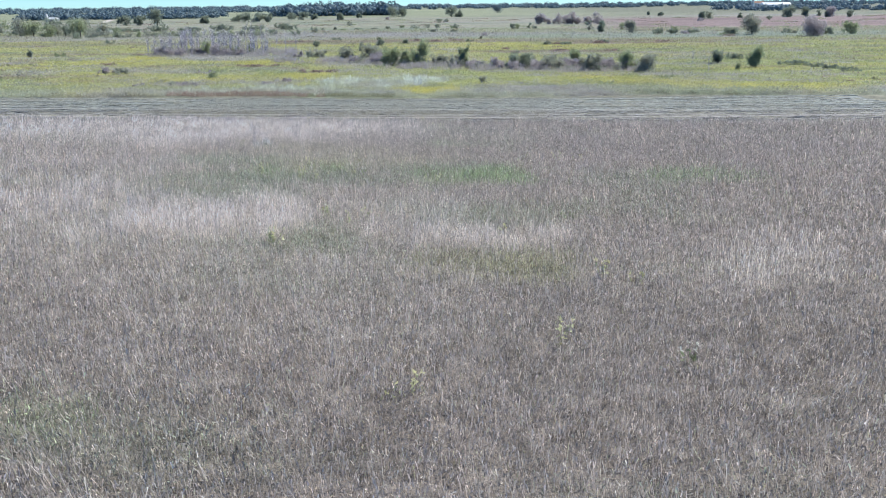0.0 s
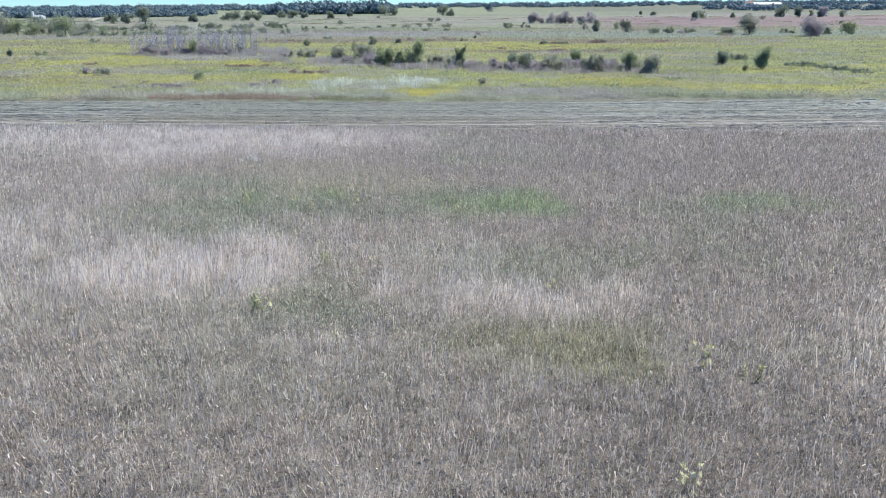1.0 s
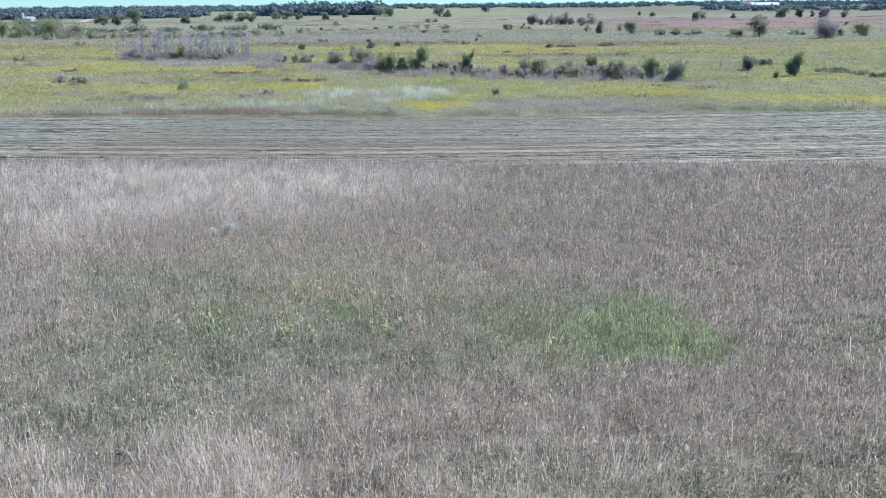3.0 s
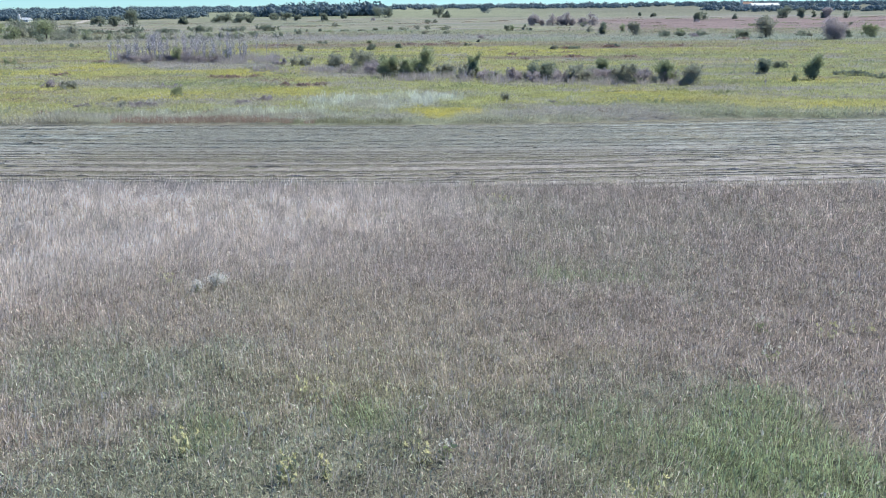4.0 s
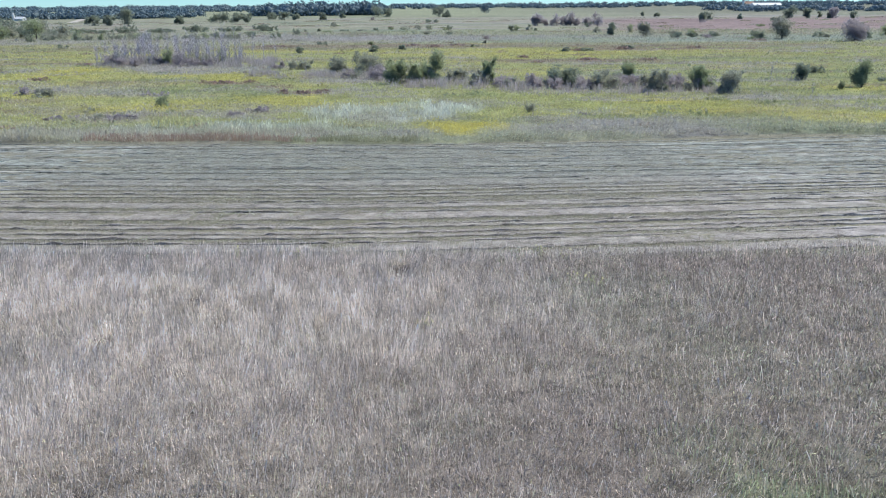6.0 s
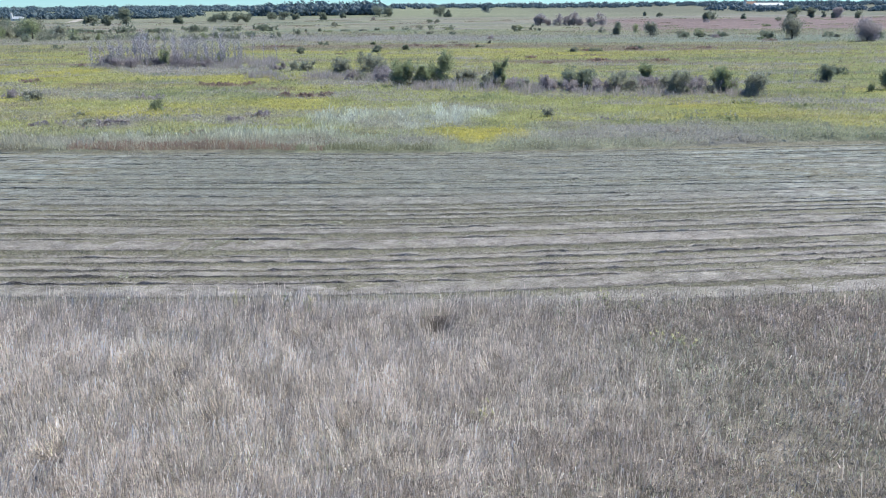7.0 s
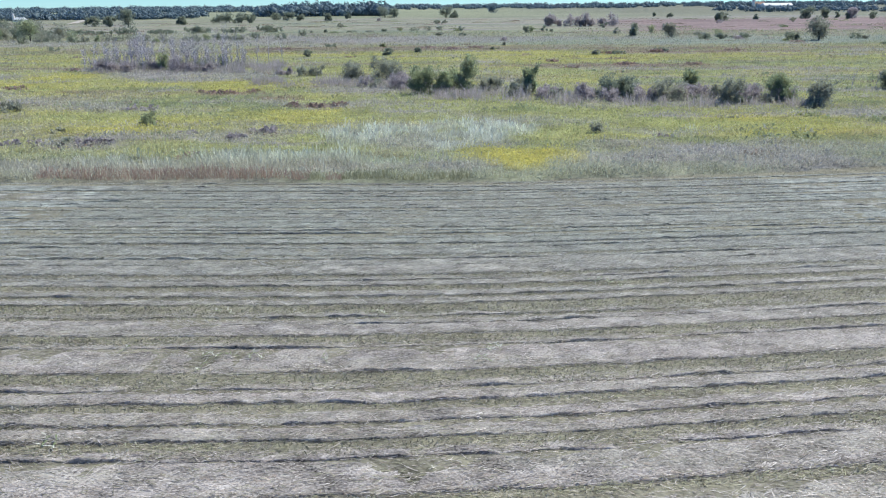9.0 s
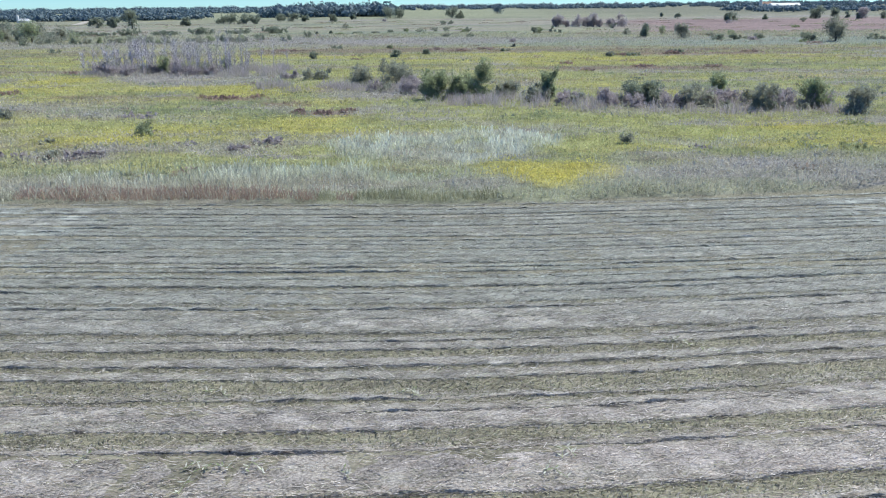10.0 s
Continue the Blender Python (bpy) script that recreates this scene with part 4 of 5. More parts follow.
shrub(4.9, 135.5, 1.4, 1.3, "sage", 0.09, 400, seed=34, label="small grey-green sapling bush")
shrub(-70.0, 156.8, 1.6, 4.6, "grey", 0.13, 700, seed=35, label="low grey bush in goldenrod")
shrub(-112.3, 223.9, 1.7, 4.6, "green", 0.17, 500, seed=36, label="low green bush in goldenrod")
shrub(-120.5, 222.6, 2.3, 1.7, "dark", 0.17, 400, seed=37, label="small dark green bush")
shrub(75.4, 411, 6.4, 5.2, "dark", 0.32, 900, seed=40, label="rounded green tree at the field's edge", name="tree", low=0.1)
shrub(86.3, 395, 6.0, 7.3, "sage", 0.32, 900, seed=41, label="broad grey-green tree at the field's edge", name="tree", low=0.08)
for k, dx in enumerate((96, 103, 110)):
    shrub(dx, 378 - k, 2.6, 7.0, "dark", 0.3, 420, seed=42 + k, label="low dark green hedge bush", group="low hedge by the reddish field")
shrub(131.6, 355.3, 9.3, 8.2, "sage", 0.34, 1500, seed=46, label="tall grey-green tree with upright crown", name="tree", low=0.06)
shrub(124.5, 360, 3.2, 9.0, "dark", 0.32, 600, seed=47, label="low dark bush beside a tree")
shrub(146.5, 328.0, 8.4, 9.4, "grey", 0.22, 4200, low=0.06, lobes=22, seed=48, label="round ball-shaped greyish tree standing alone", name="tree")
shrub(173.8, 353.1, 5.3, 9.0, "green", 0.34, 900, seed=49, label="bright green spreading tree", name="tree", low=0.08)
shrub(163.0, 352, 3.6, 7.0, "dark", 0.34, 500, seed=50, label="dark green bush beside a spreading tree")
shrub(35, 486, 3.2, 4.0, "dark", 0.35, 300, seed=51, label="small dark bush in the field")
FIELD = "scattered field trees"
for k, (x, y, h, w, c) in enumerate((
        (339, 822, 11, 14, "dark"), (353, 813, 9, 7, "dark"), (372, 801, 10, 15, "grey"), (228, 740, 7, 7, "dark"),
        (-249, 666, 13, 13, "dark"), (-241, 768, 7, 9, "dark"), (-130, 910, 7.5, 9, "dark"), (-118, 983, 5.5, 10, "dark"),
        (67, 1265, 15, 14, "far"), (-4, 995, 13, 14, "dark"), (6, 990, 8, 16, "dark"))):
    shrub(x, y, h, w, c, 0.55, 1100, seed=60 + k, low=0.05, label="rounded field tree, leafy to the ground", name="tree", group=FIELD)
for k, (x, y, h, w, c) in enumerate((
        (-295, 712, 8, 13, "dark"), (-281, 708, 8.5, 13, "dark"), (-224, 826, 9.5, 14, "dark"), (-213, 823, 10, 14, "dark"), (-200, 816, 9, 14, "dark"),
        (-192, 814, 8, 12, "dark"), (-190, 930, 8, 15, "dark"), (-176, 930, 9, 15, "dark"), (-164, 930, 7, 13, "dark"),
        (-78, 1025, 13, 16, "dark"), (-66, 1020, 11, 14, "dark"))):
    shrub(x, y, h, w * 1.15, c, 0.6, 800, seed=80 + k, low=0.03, label="dark green tree in a small grove", name="tree", group="field groves")
for k in range(10):
    shrub(64 + 4.5 * k + 3 * math.sin(k * 5.1), 612 - k, 6.5 + 2.5 * math.sin(k * 2.3), 9, "grey", 0.5, 380, seed=100 + k, low=0.03,
          label="grey half-bare thicket tree", name="tree", group="grey thicket in the fields")
for k in range(30):
    a = k * 2.4
    shrub(-196 - 4.6 * k + 3 * math.sin(a), 428 + 14 * math.cos(a) + 1.6 * k, 8.0 + 2.2 * math.sin(3 * a), 11.5, ("sage", "green", "dark")[k % 3], 0.42, 620,
          seed=120 + k, low=0.0, label="leafy green thicket tree at the marsh's edge", name="tree", group="thicket at the marsh's edge")
shrub(-183, 382, 3.2, 4.8, "dark", 0.3, 400, seed=137, label="small dark round bush")
for k in range(14):
    shrub(-236 + 10 * k + 3 * math.sin(k * 3.3), 506 + 1.2 * k, 3.0 + math.sin(k * 1.7), 15, "dark", 0.42, 420, seed=155 + k, low=0.0,
          label="low dark hedge bush along the field", group="hedge along the far field")


spin_belt = np.random.default_rng(66)
for k in range(26):
    shrub(-186 + 3.7 * k, 384 + 0.12 * k + float(spin_belt.uniform(0, 26)), float(spin_belt.uniform(1.4, 3.4) * (1.0 + 1.1 * max(0, 1 - k / 10))), float(spin_belt.uniform(5, 9)), ("sage", "dark", "sage", "green")[k % 4], 0.26, 330,
          seed=1120 + k, low=0.0, lobes=8, label="low olive brush bush at the marsh's edge", group="brush belt behind the marsh")
for k, (x, y, h, w) in enumerate(((-48.2, 177.8, 0.8, 4.6), (-44.1, 175.8, 1.0, 4.6), (-41.4, 179, 0.8, 3.8), (-31.1, 159.5, 0.9, 3.2), (-27.9, 158.1, 0.9, 3.2), (-25.1, 160, 0.8, 3.2),
                                  (-82.6, 185.8, 1.0, 6), (-92.8, 229.9, 0.7, 5.4), (-64.3, 316.6, 0.9, 11), (-35.7, 268.7, 0.7, 6), (52.1, 285.3, 1.3, 7), (30.6, 235, 1.0, 7.7),
                                  (16.7, 224.5, 1.0, 6.1), (46.3, 233.4, 0.9, 5.4), (37.3, 281.5, 0.9, 9), (76.4, 291, 1.0, 9))):
    shrub(x, y, h, w, "rust", 0.15 if y < 200 else 0.22, 800, seed=1160 + k, low=0.0, lobes=12, label="low rust-brown mound of rank weeds", group="rusty weed mounds")
for k, (x, y, h, w) in enumerate(((-51.6, 126.9, 0.8, 2.8), (-48.9, 126.8, 0.9, 2.8), (-46.5, 126.2, 1.1, 2.4), (-44.7, 126.8, 1.0, 2.8), (-43.1, 128.1, 0.9, 2.8), (-66.1, 153.5, 1.6, 4.6),
                                  (-37.4, 133.9, 0.7, 3.6), (-31.8, 132.1, 0.7, 3), (-51.7, 135.9, 0.8, 2.6), (-50.2, 155.8, 1.0, 6), (-29.8, 135.8, 1.0, 3.8), (22.9, 146.9, 0.6, 3.6), (11.5, 133, 0.7, 3))):
    shrub(x, y, h, w, ("grey", "sage")[k % 3 == 2], 0.13, 800, seed=1190 + k, low=0.0, lobes=12, label="low grey-green clump of withered weeds", group="withered weed clumps")


LINE = "low bushes along the far field's edge"
for k, (x, y, h, w) in enumerate(((-80, 453.9, 3.5, 4.5), (-82.9, 499.3, 1.6, 2.6), (-76.9, 511.4, 1.6, 3), (-69.6, 495.5, 1.1, 7), (-61.5, 507, 1.1, 7.2), (-52, 514, 1.0, 7),
                                  (-44.1, 524, 1.5, 5), (-35.3, 533, 1.8, 4.4), (-26.8, 530.8, 2.2, 8.5), (-18.8, 540.5, 2.4, 7.6), (-12.1, 538.8, 2.4, 6.4), (-1.9, 528.2, 1.4, 5),
                                  (0.9, 519.8, 3.1, 4.8), (-11.8, 442.2, 1.7, 5), (-0.6, 433.7, 1.7, 4), (38.1, 488.3, 3.5, 4.2), (50, 492.2, 1.7, 3.4), (10.5, 331.5, 1.5, 2.4),
                                  (-17.8, 288.6, 2.1, 2.2), (-30.7, 323, 1.7, 3), (5.1, 302.8, 1.4, 2.8), (32.2, 274.2, 1.8, 3.1), (38.7, 277.6, 1.3, 5))):
    shrub(x, y, h, w, ("dark", "sage", "dark", "green")[k % 4], 0.24, 330, seed=1000 + k, low=0.0, lobes=8, label="low leafy bush standing along the field's edge", group=LINE)
for k, (x, y, w) in enumerate(((-15, 314.4, 7), (-8.1, 307.6, 9), (0, 314.8, 9), (15.4, 245.6, 5), (116.3, 339.9, 8))):
    shrub(x, y, 1.2, w, "rust", 0.2, 420, seed=1040 + k, low=0.0, lobes=9, label="low rust-brown mound of rank weeds", group="rusty weed mounds")
for k, (x, y, h, w) in enumerate(((109.7, 427.9, 1.6, 6), (111.2, 404.4, 3.1, 5.6), (110.2, 384.2, 1.3, 4.6), (118.3, 391.9, 2.0, 3.8), (95.7, 458.3, 4.2, 4.4), (77, 422.8, 2.4, 4),
                                  (77.4, 454, 3.1, 4.3), (116.1, 347.6, 1.8, 5), (151.6, 368, 2.8, 5.2), (155.2, 367, 1.7, 3.6), (205.3, 558.5, 1.5, 8), (268.8, 553.5, 2.4, 2.6))):
    shrub(x, y, h, w, ("sage", "green", "dark")[k % 3], 0.26, 360, seed=1060 + k, low=0.0, lobes=8, label="ragged low bush by the reddish field", group="bushes by the reddish field")
for k, (x, y, h, w) in enumerate(((233, 972.1, 4.4, 5), (222.1, 869, 5.3, 6.4), (242.4, 770, 7.1, 9), (286.2, 809.2, 4.9, 5.6), (381.2, 846.6, 6, 5), (387.6, 792.2, 7, 8.5), (370.3, 803.6, 5, 4.8))):
    shrub(x, y, h, w, "dark", 0.5, 420, seed=1080 + k, low=0.0, lobes=9, label="small rounded field tree, leafy to the ground", name="tree", group=FIELD)


spin_field = np.random.default_rng(33)
for k in range(16):
    y = 290 + 640 * spin_field.random() ** 1.3
    x = spin_field.uniform(-0.52, 0.56) * y
    shrub(float(x), float(y), float(spin_field.uniform(1.0, 2.6) + y / 500), float(spin_field.uniform(2, 6) + y / 250), ("dark", "sage", "grey", "dark")[k % 4], 0.2 + y / 2500, 150,
          seed=900 + k, low=0.0, lobes=6, label="small low bush scattered in the far fields", group="small bushes in the far fields")


def tussocks(count):
    """Low mounds of rank weeds all over the meadow."""
    spin = np.random.default_rng(95)
    y = 118 + 780 * spin.random(count) ** 2.0
    x = spin.uniform(-0.62, 0.62, count) * y
    near_row = fbm(x / 25, y / 6, 96) > 0.5
    near_row &= (y > far_edge(x) + 3) & ~((np.abs(x + 10) < 16) & (y < 150))
    x, y = x[near_row], y[near_row]
    co, tint = [], []
    hues = np.array([(0.42, 0.35, 0.30), (0.44, 0.44, 0.35), (0.34, 0.40, 0.24), (0.42, 0.44, 0.29), (0.40, 0.34, 0.28)])
    for cx, cy in zip(x, y):
        wide, high, m = spin.uniform(0.7, 2.4) * (1 + cy / 130), spin.uniform(0.35, 0.95), 60
        a, r = spin.uniform(0, 2 * math.pi, m), spin.random(m) ** 0.6
        p = np.stack([cx + np.cos(a) * r * wide, cy + np.sin(a) * r * wide * 0.5, ground_z(cx, cy) + 0.2 + high * (1 - r ** 2) * spin.uniform(0.3, 1.0, m)], 1)
        q, _ = leaves(p, 0.13 + cy / 1800, spin)
        co.append(q)
        tint.append(np.repeat(hues[spin.integers(0, 5)][None] * spin.uniform(0.8, 1.2), len(q), 0))
    co, tint = np.concatenate(co), np.concatenate(tint)
    me = mesh_from("weed_tussocks", co, np.arange(len(co)).reshape(-1, 3), tint, M_MEADOW)
    tagged(new("weed_tussocks", me), "low brown, grey and green weed mounds in the meadow", "weeds", kind="stuff")


tussocks(1200)


# ---- grey brush between the shrubs ----
def brush(count):
    """A band of leafless upright stems along the line of shrubs and round the dead trees."""
    spin = np.random.default_rng(91)
    x = spin.uniform(-44, 38, count)
    y = 171 - 0.24 * (x + 12) + 5 * (fbm(x / 6, x * 0, 94) - 0.5) + spin.normal(0, 3.4, count) + np.where(x < -18, 14, 0)
    m = spin.random(count) < 0.4
    x = np.where(m, spin.uniform(-88, -46, count), x)
    y = np.where(m, 217 + spin.uniform(0, 22, count), y)
    keep = fbm(x / 4, y / 3, 92) > np.where(m, 0.5, 0.5) + spin.normal(0, 0.06, count)
    x, y = x[keep], y[keep]
    n = len(x)
    h = spin.uniform(0.3, 1.9, n) * np.clip(2.6 * fbm(x / 2.2, y / 3, 93) - 0.6, 0.15, 1.5)
    base = np.stack([x, y, ground_z(x, y) + 0.05], 1)
    tip = base + np.c_[spin.normal(0, 0.3, (n, 2)) * h[:, None], h]
    _, tint = pick([0.5 + 0 * x, 0.3 + 0 * x, 0.25 + 0 * x], [(0.60, 0.55, 0.57), (0.50, 0.46, 0.46), (0.46, 0.46, 0.36)], spin)
    co, faces, t = blades(base, tip, spin.uniform(0.035, 0.085, n), spin.uniform(-1.3, 1.3, n), tint, spin.random(n) < 0.5)
    tagged(new("brush", mesh_from("brush", co, faces, t, M_MEADOW)), "grey-lilac leafless brush between the meadow's shrubs", "brush", kind="stuff")


brush(120000)


# ---- dead trees ----
def dead_tree(x, y, h, seed, twigs=26):
    spin = np.random.default_rng(seed)
    root = new("dead_tree")
    root.location = at(x, y, 0.05)
    tagged(root, "bare grey dead tree standing in the marsh", "tree", "stand of dead trees")
    bend = spin.normal(0, 0.07, 2) * h
    r = 0.0095 * h + 0.022
    spine = [((bend[0] * s * s, bend[1] * s * s, s * h - 0.05), r * (1.1 - s)) for s in (0, 0.3, 0.6, 0.85, 1.0)]
    part("trunk", mesh_from("trunk", *tubes([spine], 5), None, M_DEAD, True), root)
    limbs = []
    for k in range(twigs):
        s = spin.uniform(0.3, 1.0) ** 0.8
        a, ln = spin.uniform(0, 2 * math.pi), h * spin.uniform(0.06, 0.2)
        p = np.array((bend[0] * s * s, bend[1] * s * s, s * h))
        q = p + (math.cos(a) * ln * 0.5, math.sin(a) * ln * 0.5, ln * spin.uniform(0.25, 0.6))
        e = q + (math.cos(a) * ln * 0.3 + spin.normal(0, 0.08) * ln, math.sin(a) * ln * 0.3, ln * spin.uniform(0.3, 0.7))
        limbs.append([(tuple(p), r * 0.5 * (1.3 - s)), (tuple(q), r * 0.3 * (1.3 - s) + 0.01), (tuple(e), 0.012)])
    tagged(part("crown", mesh_from("crown", *tubes(limbs, 3), None, M_DEAD, True), root), kind="stuff")


spin_dead = np.random.default_rng(5)
for k, (x, y, h) in enumerate(((-62.5, 228, 7.0), (-60.9, 227.9, 9.0), (-60.3, 232.4, 9.6), (-57.3, 235.2, 8.6), (-56.2, 234, 7.5), (-54, 239.7, 7.0), (-52.5, 244.7, 6.4),
                               (-63.9, 224, 7.2), (-58.7, 231, 8.2), (-49.5, 246, 6.2))):
    dead_tree(x, y, h, 200 + k, 30)
for k in range(96):
    u = 1.3 * spin_dead.random() ** 1.3
    dead_tree(-87 + 25 * u + spin_dead.normal(0, 1), 223 + spin_dead.uniform(-2, 22), spin_dead.uniform(3.2, 7.8) * (0.75 + 0.3 * math.sin(u * 2.6)), 220 + k, 58)
for k in range(18):
    shrub(-86 + 1.5 * k + spin_dead.normal(0, 1), 222 + spin_dead.uniform(-1, 9), spin_dead.uniform(2.0, 3.6), 4.0, ("grey", "grey", "sage")[k % 3], 0.14, 700,
          seed=400 + k, label="low grey brush beneath dead trees", group="brush under the dead trees", wood=M_DEAD)
shrub(-71.5, 226, 4.6, 2.4, "green", 0.15, 900, seed=420, label="green young tree among dead trees", name="tree")
shrub(-60.2, 233.5, 3.2, 2.6, "green", 0.15, 600, seed=421, label="green bush among dead trees")
dead_tree(49.0, 152.7, 2.3, 431, 22)
dead_tree(53.3, 178.1, 3.2, 432, 22)
dead_tree(56.9, 177.8, 3.1, 433, 22)


# ---- far woods ----
def far_woods(name, y0, y1, x0, x1, trees, h0, h1, gap, seed, label):
    """A distant belt of many lobed crowns, leafy to the ground; too far to count."""
    spin = np.random.default_rng(seed)
    a, e = np.meshgrid(np.linspace(0, 2 * math.pi, 7)[:-1], np.array([-1.0, -0.2, 0.6, 1.3]), indexing="xy")
    r, c = a.shape
    k = np.arange(r * c).reshape(r, c)
    ring = np.stack([k[:-1], np.roll(k[:-1], -1, 1), np.roll(k[1:], -1, 1), k[1:]], -1).reshape(-1, 4)
    ring = np.concatenate([ring[:, :3], ring[:, [0, 2, 3]]])
    co, faces, pts, start = [], [], [], 0
    for k in range(trees):
        x, y = spin.uniform(x0, x1), spin.uniform(y0, y1)
        if float(fbm(np.array(x / 160.0), np.array(y / 500.0), seed)) < gap:
            continue
        h, foot = spin.uniform(h0 * 0.7, h1), np.array(at(x, y, 0.3))
        for lobe in range(4):
            w, top = h * spin.uniform(0.42, 0.75), h * (1.0 if lobe == 0 else spin.uniform(0.6, 0.95))
            off = np.array((spin.normal(0, 0.55) * h, spin.normal(0, 0.3) * h, 0)) * (lobe > 0)
            p = np.stack([np.cos(a) * np.cos(e) * w, np.sin(a) * np.cos(e) * w, 0.5 * np.sin(e) * top], -1).reshape(-1, 3)
            co.append(p * 0.55 + foot + off + (0, 0, 0.45 * top))
            faces.append(ring + start)
            start += r * c
            m = 26 if trees <= 120 else 13
            b, g = spin.uniform(0, 2 * math.pi, m), np.arcsin(spin.uniform(-0.7, 1, m))
            q = np.stack([np.cos(b) * np.cos(g) * w, np.sin(b) * np.cos(g) * w, 0.5 * np.sin(g) * top], 1) * spin.uniform(0.75, 1.1, (m, 1))
            pts.append(q + foot + off + (0, 0, 0.45 * top))
    q, fq = leaves(np.concatenate(pts), 0.15 * (h0 + h1) / 2, spin)
    co, faces = np.concatenate(co + [q]), np.concatenate(faces + [fq + start])
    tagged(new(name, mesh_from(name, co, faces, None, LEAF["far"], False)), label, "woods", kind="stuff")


far_woods("far_woods", 1150, 1230, -260, -90, 70, 14, 22, 0.0, 501, "dark grove of tall trees on the far slope")
far_woods("far_woods", 1500, 1900, -1300, -200, 440, 8, 13, 0.2, 502, "distant dark belt of trees on the horizon")
far_woods("far_woods", 1700, 2100, -200, 1500, 440, 9, 14, 0.34, 503, "distant dark belt of trees on the horizon")
far_woods("far_woods", 2600, 3300, -2400, 2400, 460, 11, 17, 0.15, 504, "hazy tree line along the horizon")
far_woods("far_woods", 1050, 1150, -640, -330, 120, 8, 14, 0.35, 505, "belt of trees round a distant farm")
far_woods("far_woods", 1150, 1350, 420, 1050, 190, 8, 13, 0.45, 506, "belt of trees round a distant farm")


# ---- far buildings and road ----
def gabled_house(name, x, y, turn, length, width, wall_h, rise, roof_mat, label, windows=4, base_up=0.0):
    root = new(name)
    px, py, pz = at(x, y, 0.2)
    root.matrix_world = pose(px, py, pz + base_up, 0, 0, turn)
    tagged(root, label, "building")
    bm = bmesh.new()
    box(bm, -length / 2, length / 2, -width / 2, width / 2, 0, wall_h)
    part("wall", bm_mesh("wall", bm, M_WHITE_WALL), root)
    bm = bmesh.new()
    o = 0.5
    pts = [bm.verts.new(p) for xx in (-length / 2 - o, length / 2 + o) for p in (
        (xx, -width / 2 - o, wall_h - 0.2), (xx, 0, wall_h + rise), (xx, width / 2 + o, wall_h - 0.2), (xx, 0, wall_h + 0.03))]
    for f in ((0, 1, 5, 4), (1, 2, 6, 5), (2, 3, 7, 6), (3, 0, 4, 7), (0, 3, 2, 1), (4, 5, 6, 7)):
        bm.faces.new([pts[k] for k in f])
    part("roof", bm_mesh("roof", bm, roof_mat), root)
    for k in range(windows):
        cx = -length / 2 + (k + 0.5) * length / windows
        bm = bmesh.new()
        box(bm, cx - 0.7, cx + 0.7, -width / 2 - 0.06, -width / 2 + 0.02, wall_h * 0.35, wall_h * 0.75)
        part("window", bm_mesh("window", bm, M_DARK), root)
    return root


gabled_house("barn", 594, 1500, 4, 52, 16, 4.5, 4.0, M_WHITE_ROOF, "long white metal barn with a white roof on a rise", 8)
gabled_house("farmhouse", 566, 1512, 10, 20, 11, 7.0, 4.0, M_RED_ROOF, "white farmhouse with a red roof beside a long barn", 4)
gabled_house("barn", -505, 1000, -14, 11, 8, 2.8, 2.4, M_WHITE_ROOF, "white barn with a pale roof among trees", 3)


def silo(x, y, h, r, label):
    root = new("silo")
    root.location = at(x, y, 0.2)
    tagged(root, label, "silo")
    part("shaft", mesh_from("shaft", *tubes([[((0, 0, 0), r), ((0, 0, h * 0.5), r), ((0, 0, h), r)]], 14), None, M_WHITE_WALL, True), root)
    part("dome", mesh_from("dome", *tubes([[((0, 0, h), r * 1.02), ((0, 0, h + r * 0.5), r * 0.8), ((0, 0, h + r * 0.9), r * 0.1)]], 14), None, M_GREY_ROOF, True), root)


silo(-513, 1000, 8.5, 1.5, "slim white silo beside a barn")
silo(552, 1500, 13, 2.4, "dark red-topped silo beside a farm building")


def road(points, width, label):
    """A gravel road laid a little above the ground."""
    co, faces = [], []
    for k in range(len(points) - 1):
        (x0, y0), (x1, y1) = points[k], points[k + 1]
        for s in range(12):
            t = s / 12
            x, y = x0 + (x1 - x0) * t, y0 + (y1 - y0) * t
            n = np.array((-(y1 - y0), x1 - x0)) / math.hypot(x1 - x0, y1 - y0) * width / 2
            for sg in (-1, 1):
                co.append((x + sg * n[0], y + sg * n[1], float(ground_z(x + sg * n[0], y + sg * n[1])) + 0.3))
    n = len(co) // 2
    faces = [(2 * k, 2 * k + 1, 2 * k + 3, 2 * k + 2) for k in range(n - 1)]
    tagged(new("road", mesh_from("road", np.array(co), np.array(faces), None, M_GRAVEL, True)), label, "road", kind="structure")


road([(-560, 790), (-430, 800), (-372, 835), (-420, 960), (-452, 1050)], 9, "pale gravel road curving up a distant slope")
road([(-640, 1140), (-540, 1100), (-470, 1082), (-452, 1052)], 7, "pale gravel lane leading to a distant farm")
road([(-440, 868), (-400, 850), (-374, 838)], 7, "pale gravel lane joining a distant road")


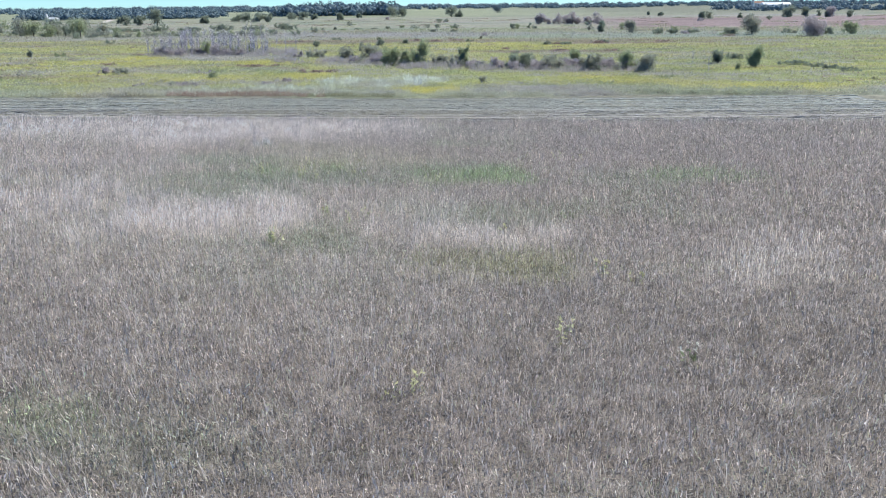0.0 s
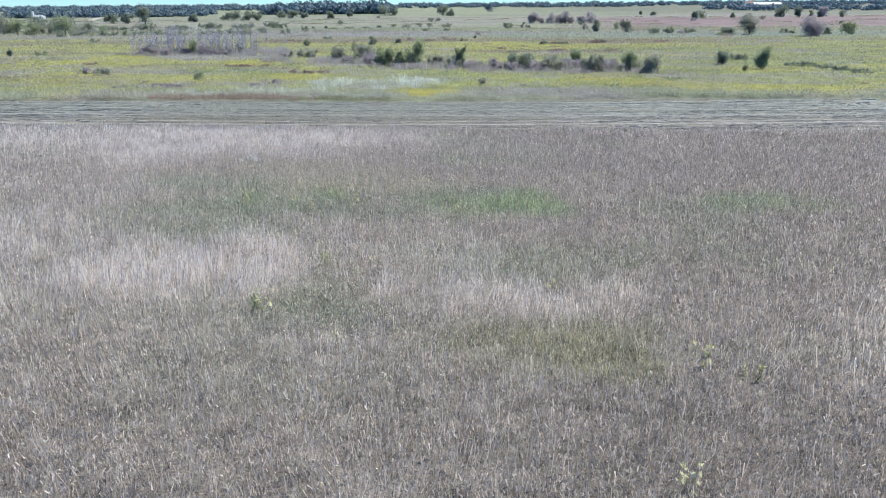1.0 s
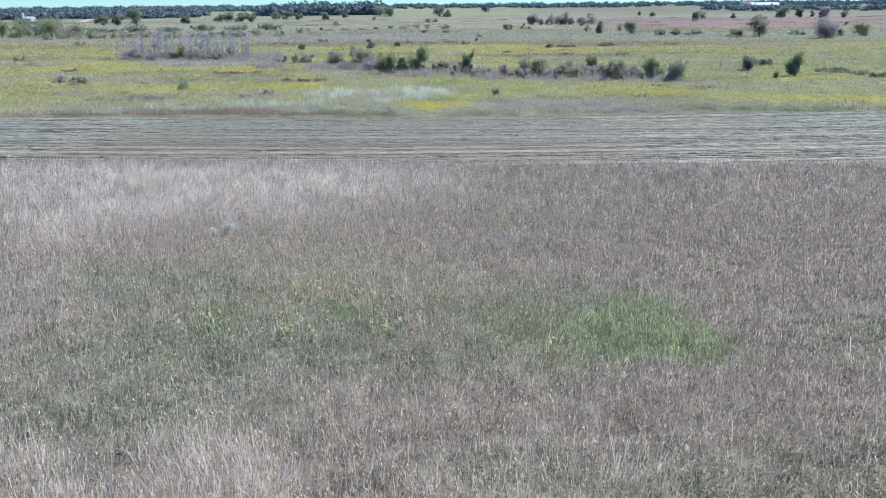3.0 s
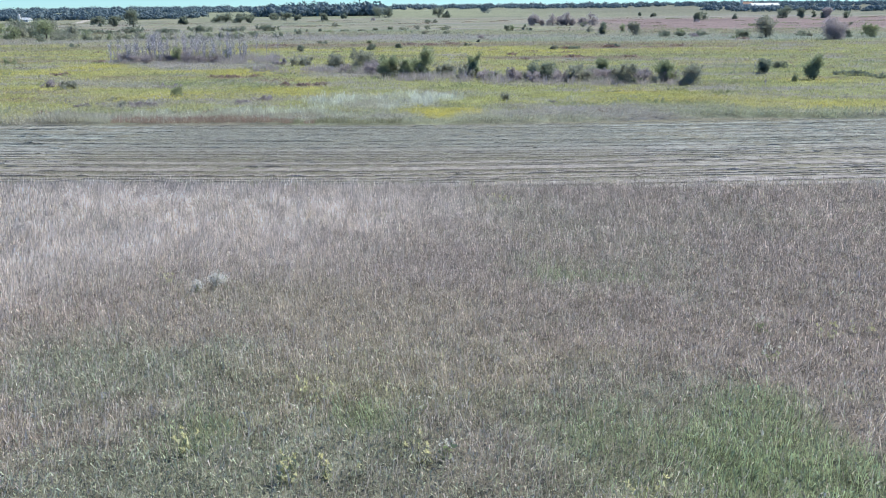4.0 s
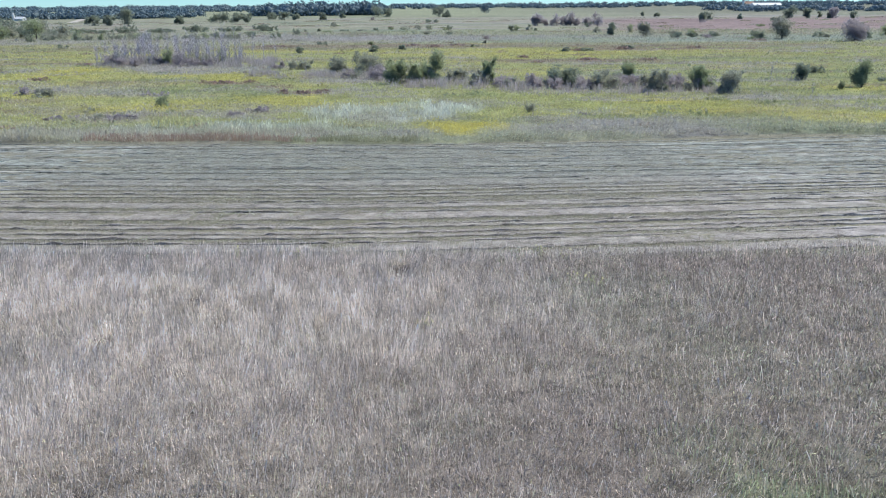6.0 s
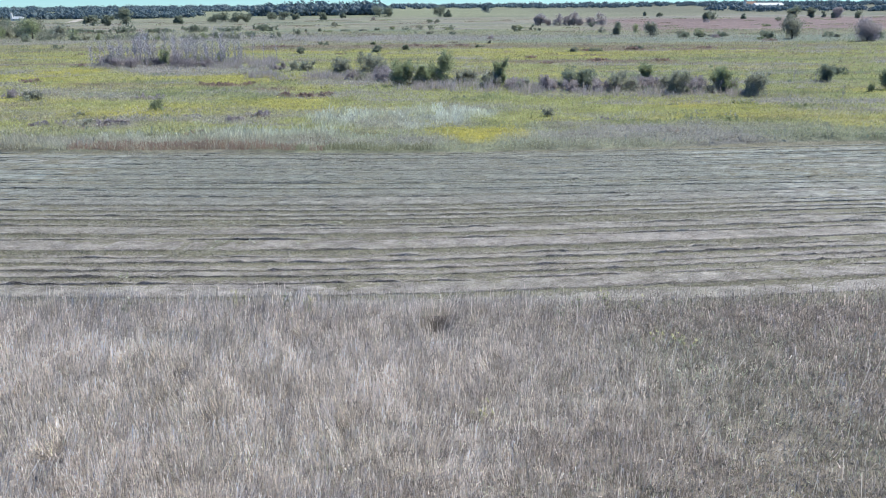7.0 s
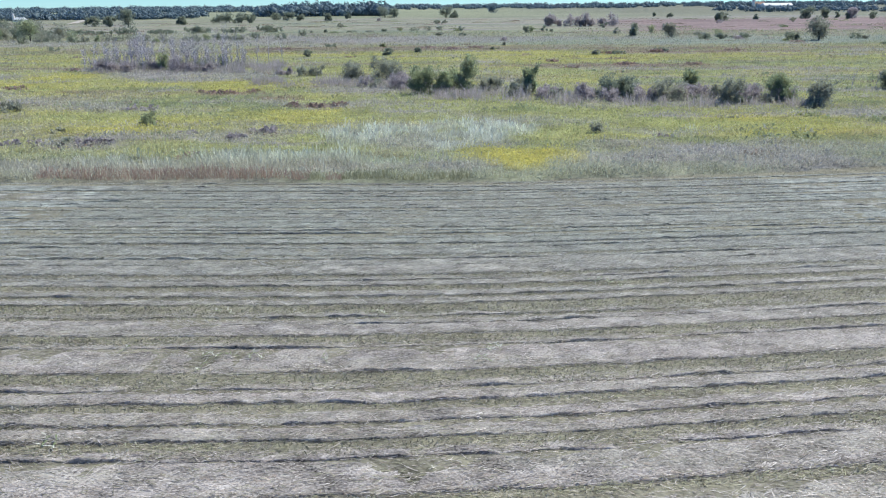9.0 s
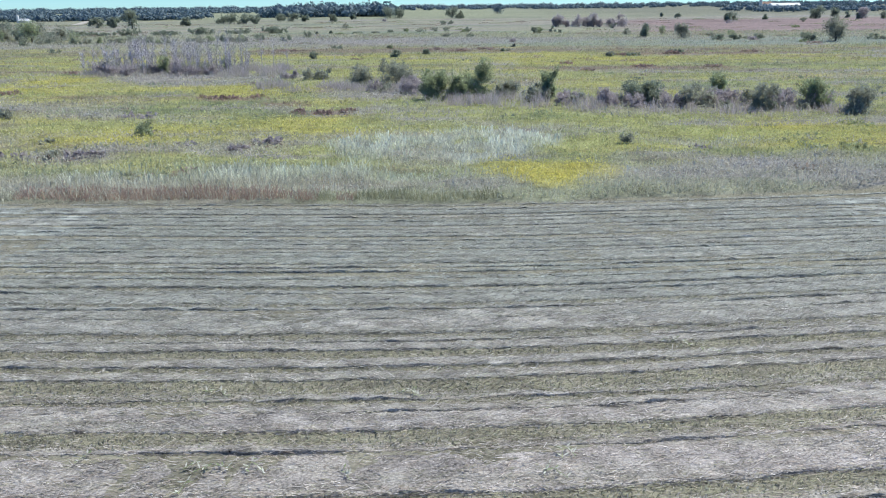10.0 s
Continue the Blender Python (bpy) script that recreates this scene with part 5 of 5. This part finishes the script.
# ---- flowering weeds in the grass ----
def weed(x, y, h, seed, flower, label, leafy=44, spread=0.19, name="wildflower"):
    spin = np.random.default_rng(seed)
    root = new(name)
    root.location = at(x, y, 0.03)
    tagged(root, label, "wildflower")
    limbs, tops = [], []
    for k in range(5):
        e = np.array((spin.normal(0, spread), spin.normal(0, spread), h * spin.uniform(0.8, 1.05)))
        limbs.append([((0, 0, 0), 0.008), (tuple(e * (0.4, 0.4, 0.55)), 0.006), (tuple(e), 0.003)])
        tops.append(e)
    part("stems", mesh_from("stems", *tubes(limbs, 3), None, M_WEED, True), root)
    tops = np.array(tops)
    k = spin.integers(0, len(tops), leafy)
    s = spin.uniform(0.35, 0.9, leafy)[:, None]
    part("leaves", mesh_from("leaves", *leaves(tops[k] * s + spin.normal(0, 0.05, (leafy, 3)), 0.075, spin), None, M_YELLOW_LEAF if flower is M_YELLOW_FLOWER else M_WEED), root)
    for e in tops:
        # a loose plume of small petals round one point
        m = 11
        co = [e]
        for q in range(m):
            a, up = spin.uniform(0, 2 * math.pi), spin.uniform(-0.3, 1.0)
            ln = spin.uniform(0.035, 0.085)
            d = np.array((math.cos(a) * (1 - 0.5 * abs(up)), math.sin(a) * (1 - 0.5 * abs(up)), up * 1.3)) * ln
            s = np.array((-math.sin(a), math.cos(a), 0.3)) * 0.016
            co += [e + d + s, e + d - s]
        faces = [(0, 1 + 2 * q, 2 + 2 * q) for q in range(m)]
        part("flower_head", mesh_from("flower_head", np.array(co), np.array(faces), None, flower), root)


WEEDS = ((-6.4, 25.4), (4.4, 21.9), (5.3, 21.2), (-5.1, 29.2), (-3.8, 28.4), (1.6, 27.0), (4.5, 29.3), (-9.6, 37.5), (-6.8, 36.7), (-5.1, 39.2),
         (-7.5, 39.8), (-5.2, 37.4), (-4.7, 37.3), (-7.5, 36.6), (-1.1, 36.1), (4.3, 44.1), (5.9, 43.9), (7.2, 44.2), (3.8, 42.2), (-13.8, 48.2),
         (-7.5, 59.2), (-3.8, 67.4), (-1.7, 64.2), (-1.3, 63.9), (-18.8, 66.6), (-12.8, 66.9), (-1.7, 67.7), (-4.5, 66.5), (-2.7, 67.6),
         (-15.6, 68.0), (-13.7, 67.3), (2.5, 16.8), (-0.9, 14.1), (5.3, 15.8), (-6.3, 25.1), (-5.1, 29.4))
for k, (x, y) in enumerate(WEEDS):
    weed(x, y, 1.0 + 0.12 * math.sin(k * 2.1), 600 + k, M_YELLOW_FLOWER if k % 3 else M_PALE_LEAF,
         "yellow-flowering weed standing in dry grass" if k % 3 else "pale-topped green weed standing in dry grass")


def white_bush(x, y, size):
    spin = np.random.default_rng(77)
    root = new("flowering_plant")
    root.location = at(x, y, 0.2)
    tagged(root, "bushy plant covered in small white blossoms, in dry grass", "flowering plant")
    limbs, tops = [], []
    for k in range(int(34 * size) + 4):
        a, r = spin.uniform(0, 2 * math.pi), 0.62 * size * spin.random() ** 0.5
        e = np.array((math.cos(a) * r * 1.1, math.sin(a) * r * 0.8, 1.18 - 1.0 * r * r / size - 0.15 * (size < 0.5) + spin.normal(0, 0.07)))
        limbs.append([((0, 0, 0), 0.01), (tuple(e * (0.5, 0.5, 0.55)), 0.006), (tuple(e), 0.003)])
        tops.append(e)
    tops = np.array(tops)
    part("stems", mesh_from("stems", *tubes(limbs, 3), None, M_WEED, True), root)
    k = spin.integers(0, len(tops), 150)
    part("leaves", mesh_from("leaves", *leaves(tops[k] * spin.uniform(0.5, 0.95, 150)[:, None] + spin.normal(0, 0.04, (150, 3)), 0.05, spin), None, M_WEED), root)
    k = spin.integers(0, len(tops), int(1150 * size))
    part("blossoms", mesh_from("blossoms", *leaves(tops[k] + spin.normal(0, 1, (len(k), 3)) * (0.09, 0.09, 0.06), 0.032, spin), None, M_WHITE_FLOWER), root)


white_bush(-11.95, 48.0, 0.62)
white_bush(-12.45, 47.5, 0.3)


# ---- cut weeds left on the stubble ----
def cut_weed(x, y, seed):
    spin = np.random.default_rng(seed)
    root = new("cut_weed")
    root.location = at(x, y, -0.12)
    tagged(root, "cut weed with pale upturned leaves lying on hay", "weed", "cut weeds on the mown strip")
    a = spin.uniform(0, math.pi)
    d = np.array((math.cos(a), math.sin(a), 0.05))
    part("stem", mesh_from("stem", *tubes([[(tuple(-d * 0.25), 0.008), (tuple(d * 0.25), 0.005)]], 4), None, M_WEED, True), root)
    for k in range(7):
        c = d * spin.uniform(-0.22, 0.25)
        yaw, ln = spin.uniform(0, 2 * math.pi), spin.uniform(0.12, 0.22)
        base = np.array([c])
        tip = base + [[math.cos(yaw) * ln, math.sin(yaw) * ln, spin.uniform(0.0, 0.12)]]
        co, faces, _ = kites(base, tip, np.array([0.05]), np.array([yaw + math.pi / 2]), None, 0.5)
        part("leaf", mesh_from("leaf", co, faces, None, M_PALE_LEAF if k % 3 else M_WEED), root)


for k, (x, y) in enumerate(((-18.9, 77.9), (-18.1, 77.8), (-19.6, 82.1), (-9.8, 78.6), (-10.3, 77.8), (-18.8, 76.9), (-13.9, 82.1), (-15.1, 77.5),
                            (-17.5, 77.9), (-9.6, 78.7), (-5.0, 86.6), (-4.3, 86.2), (-3.9, 85.7), (-21.7, 78.2), (-21.3, 72.3))):
    cut_weed(x, y, 700 + k)
    if k % 2 == 0:
        cut_weed(x + 0.3, y - 0.15, 730 + k)
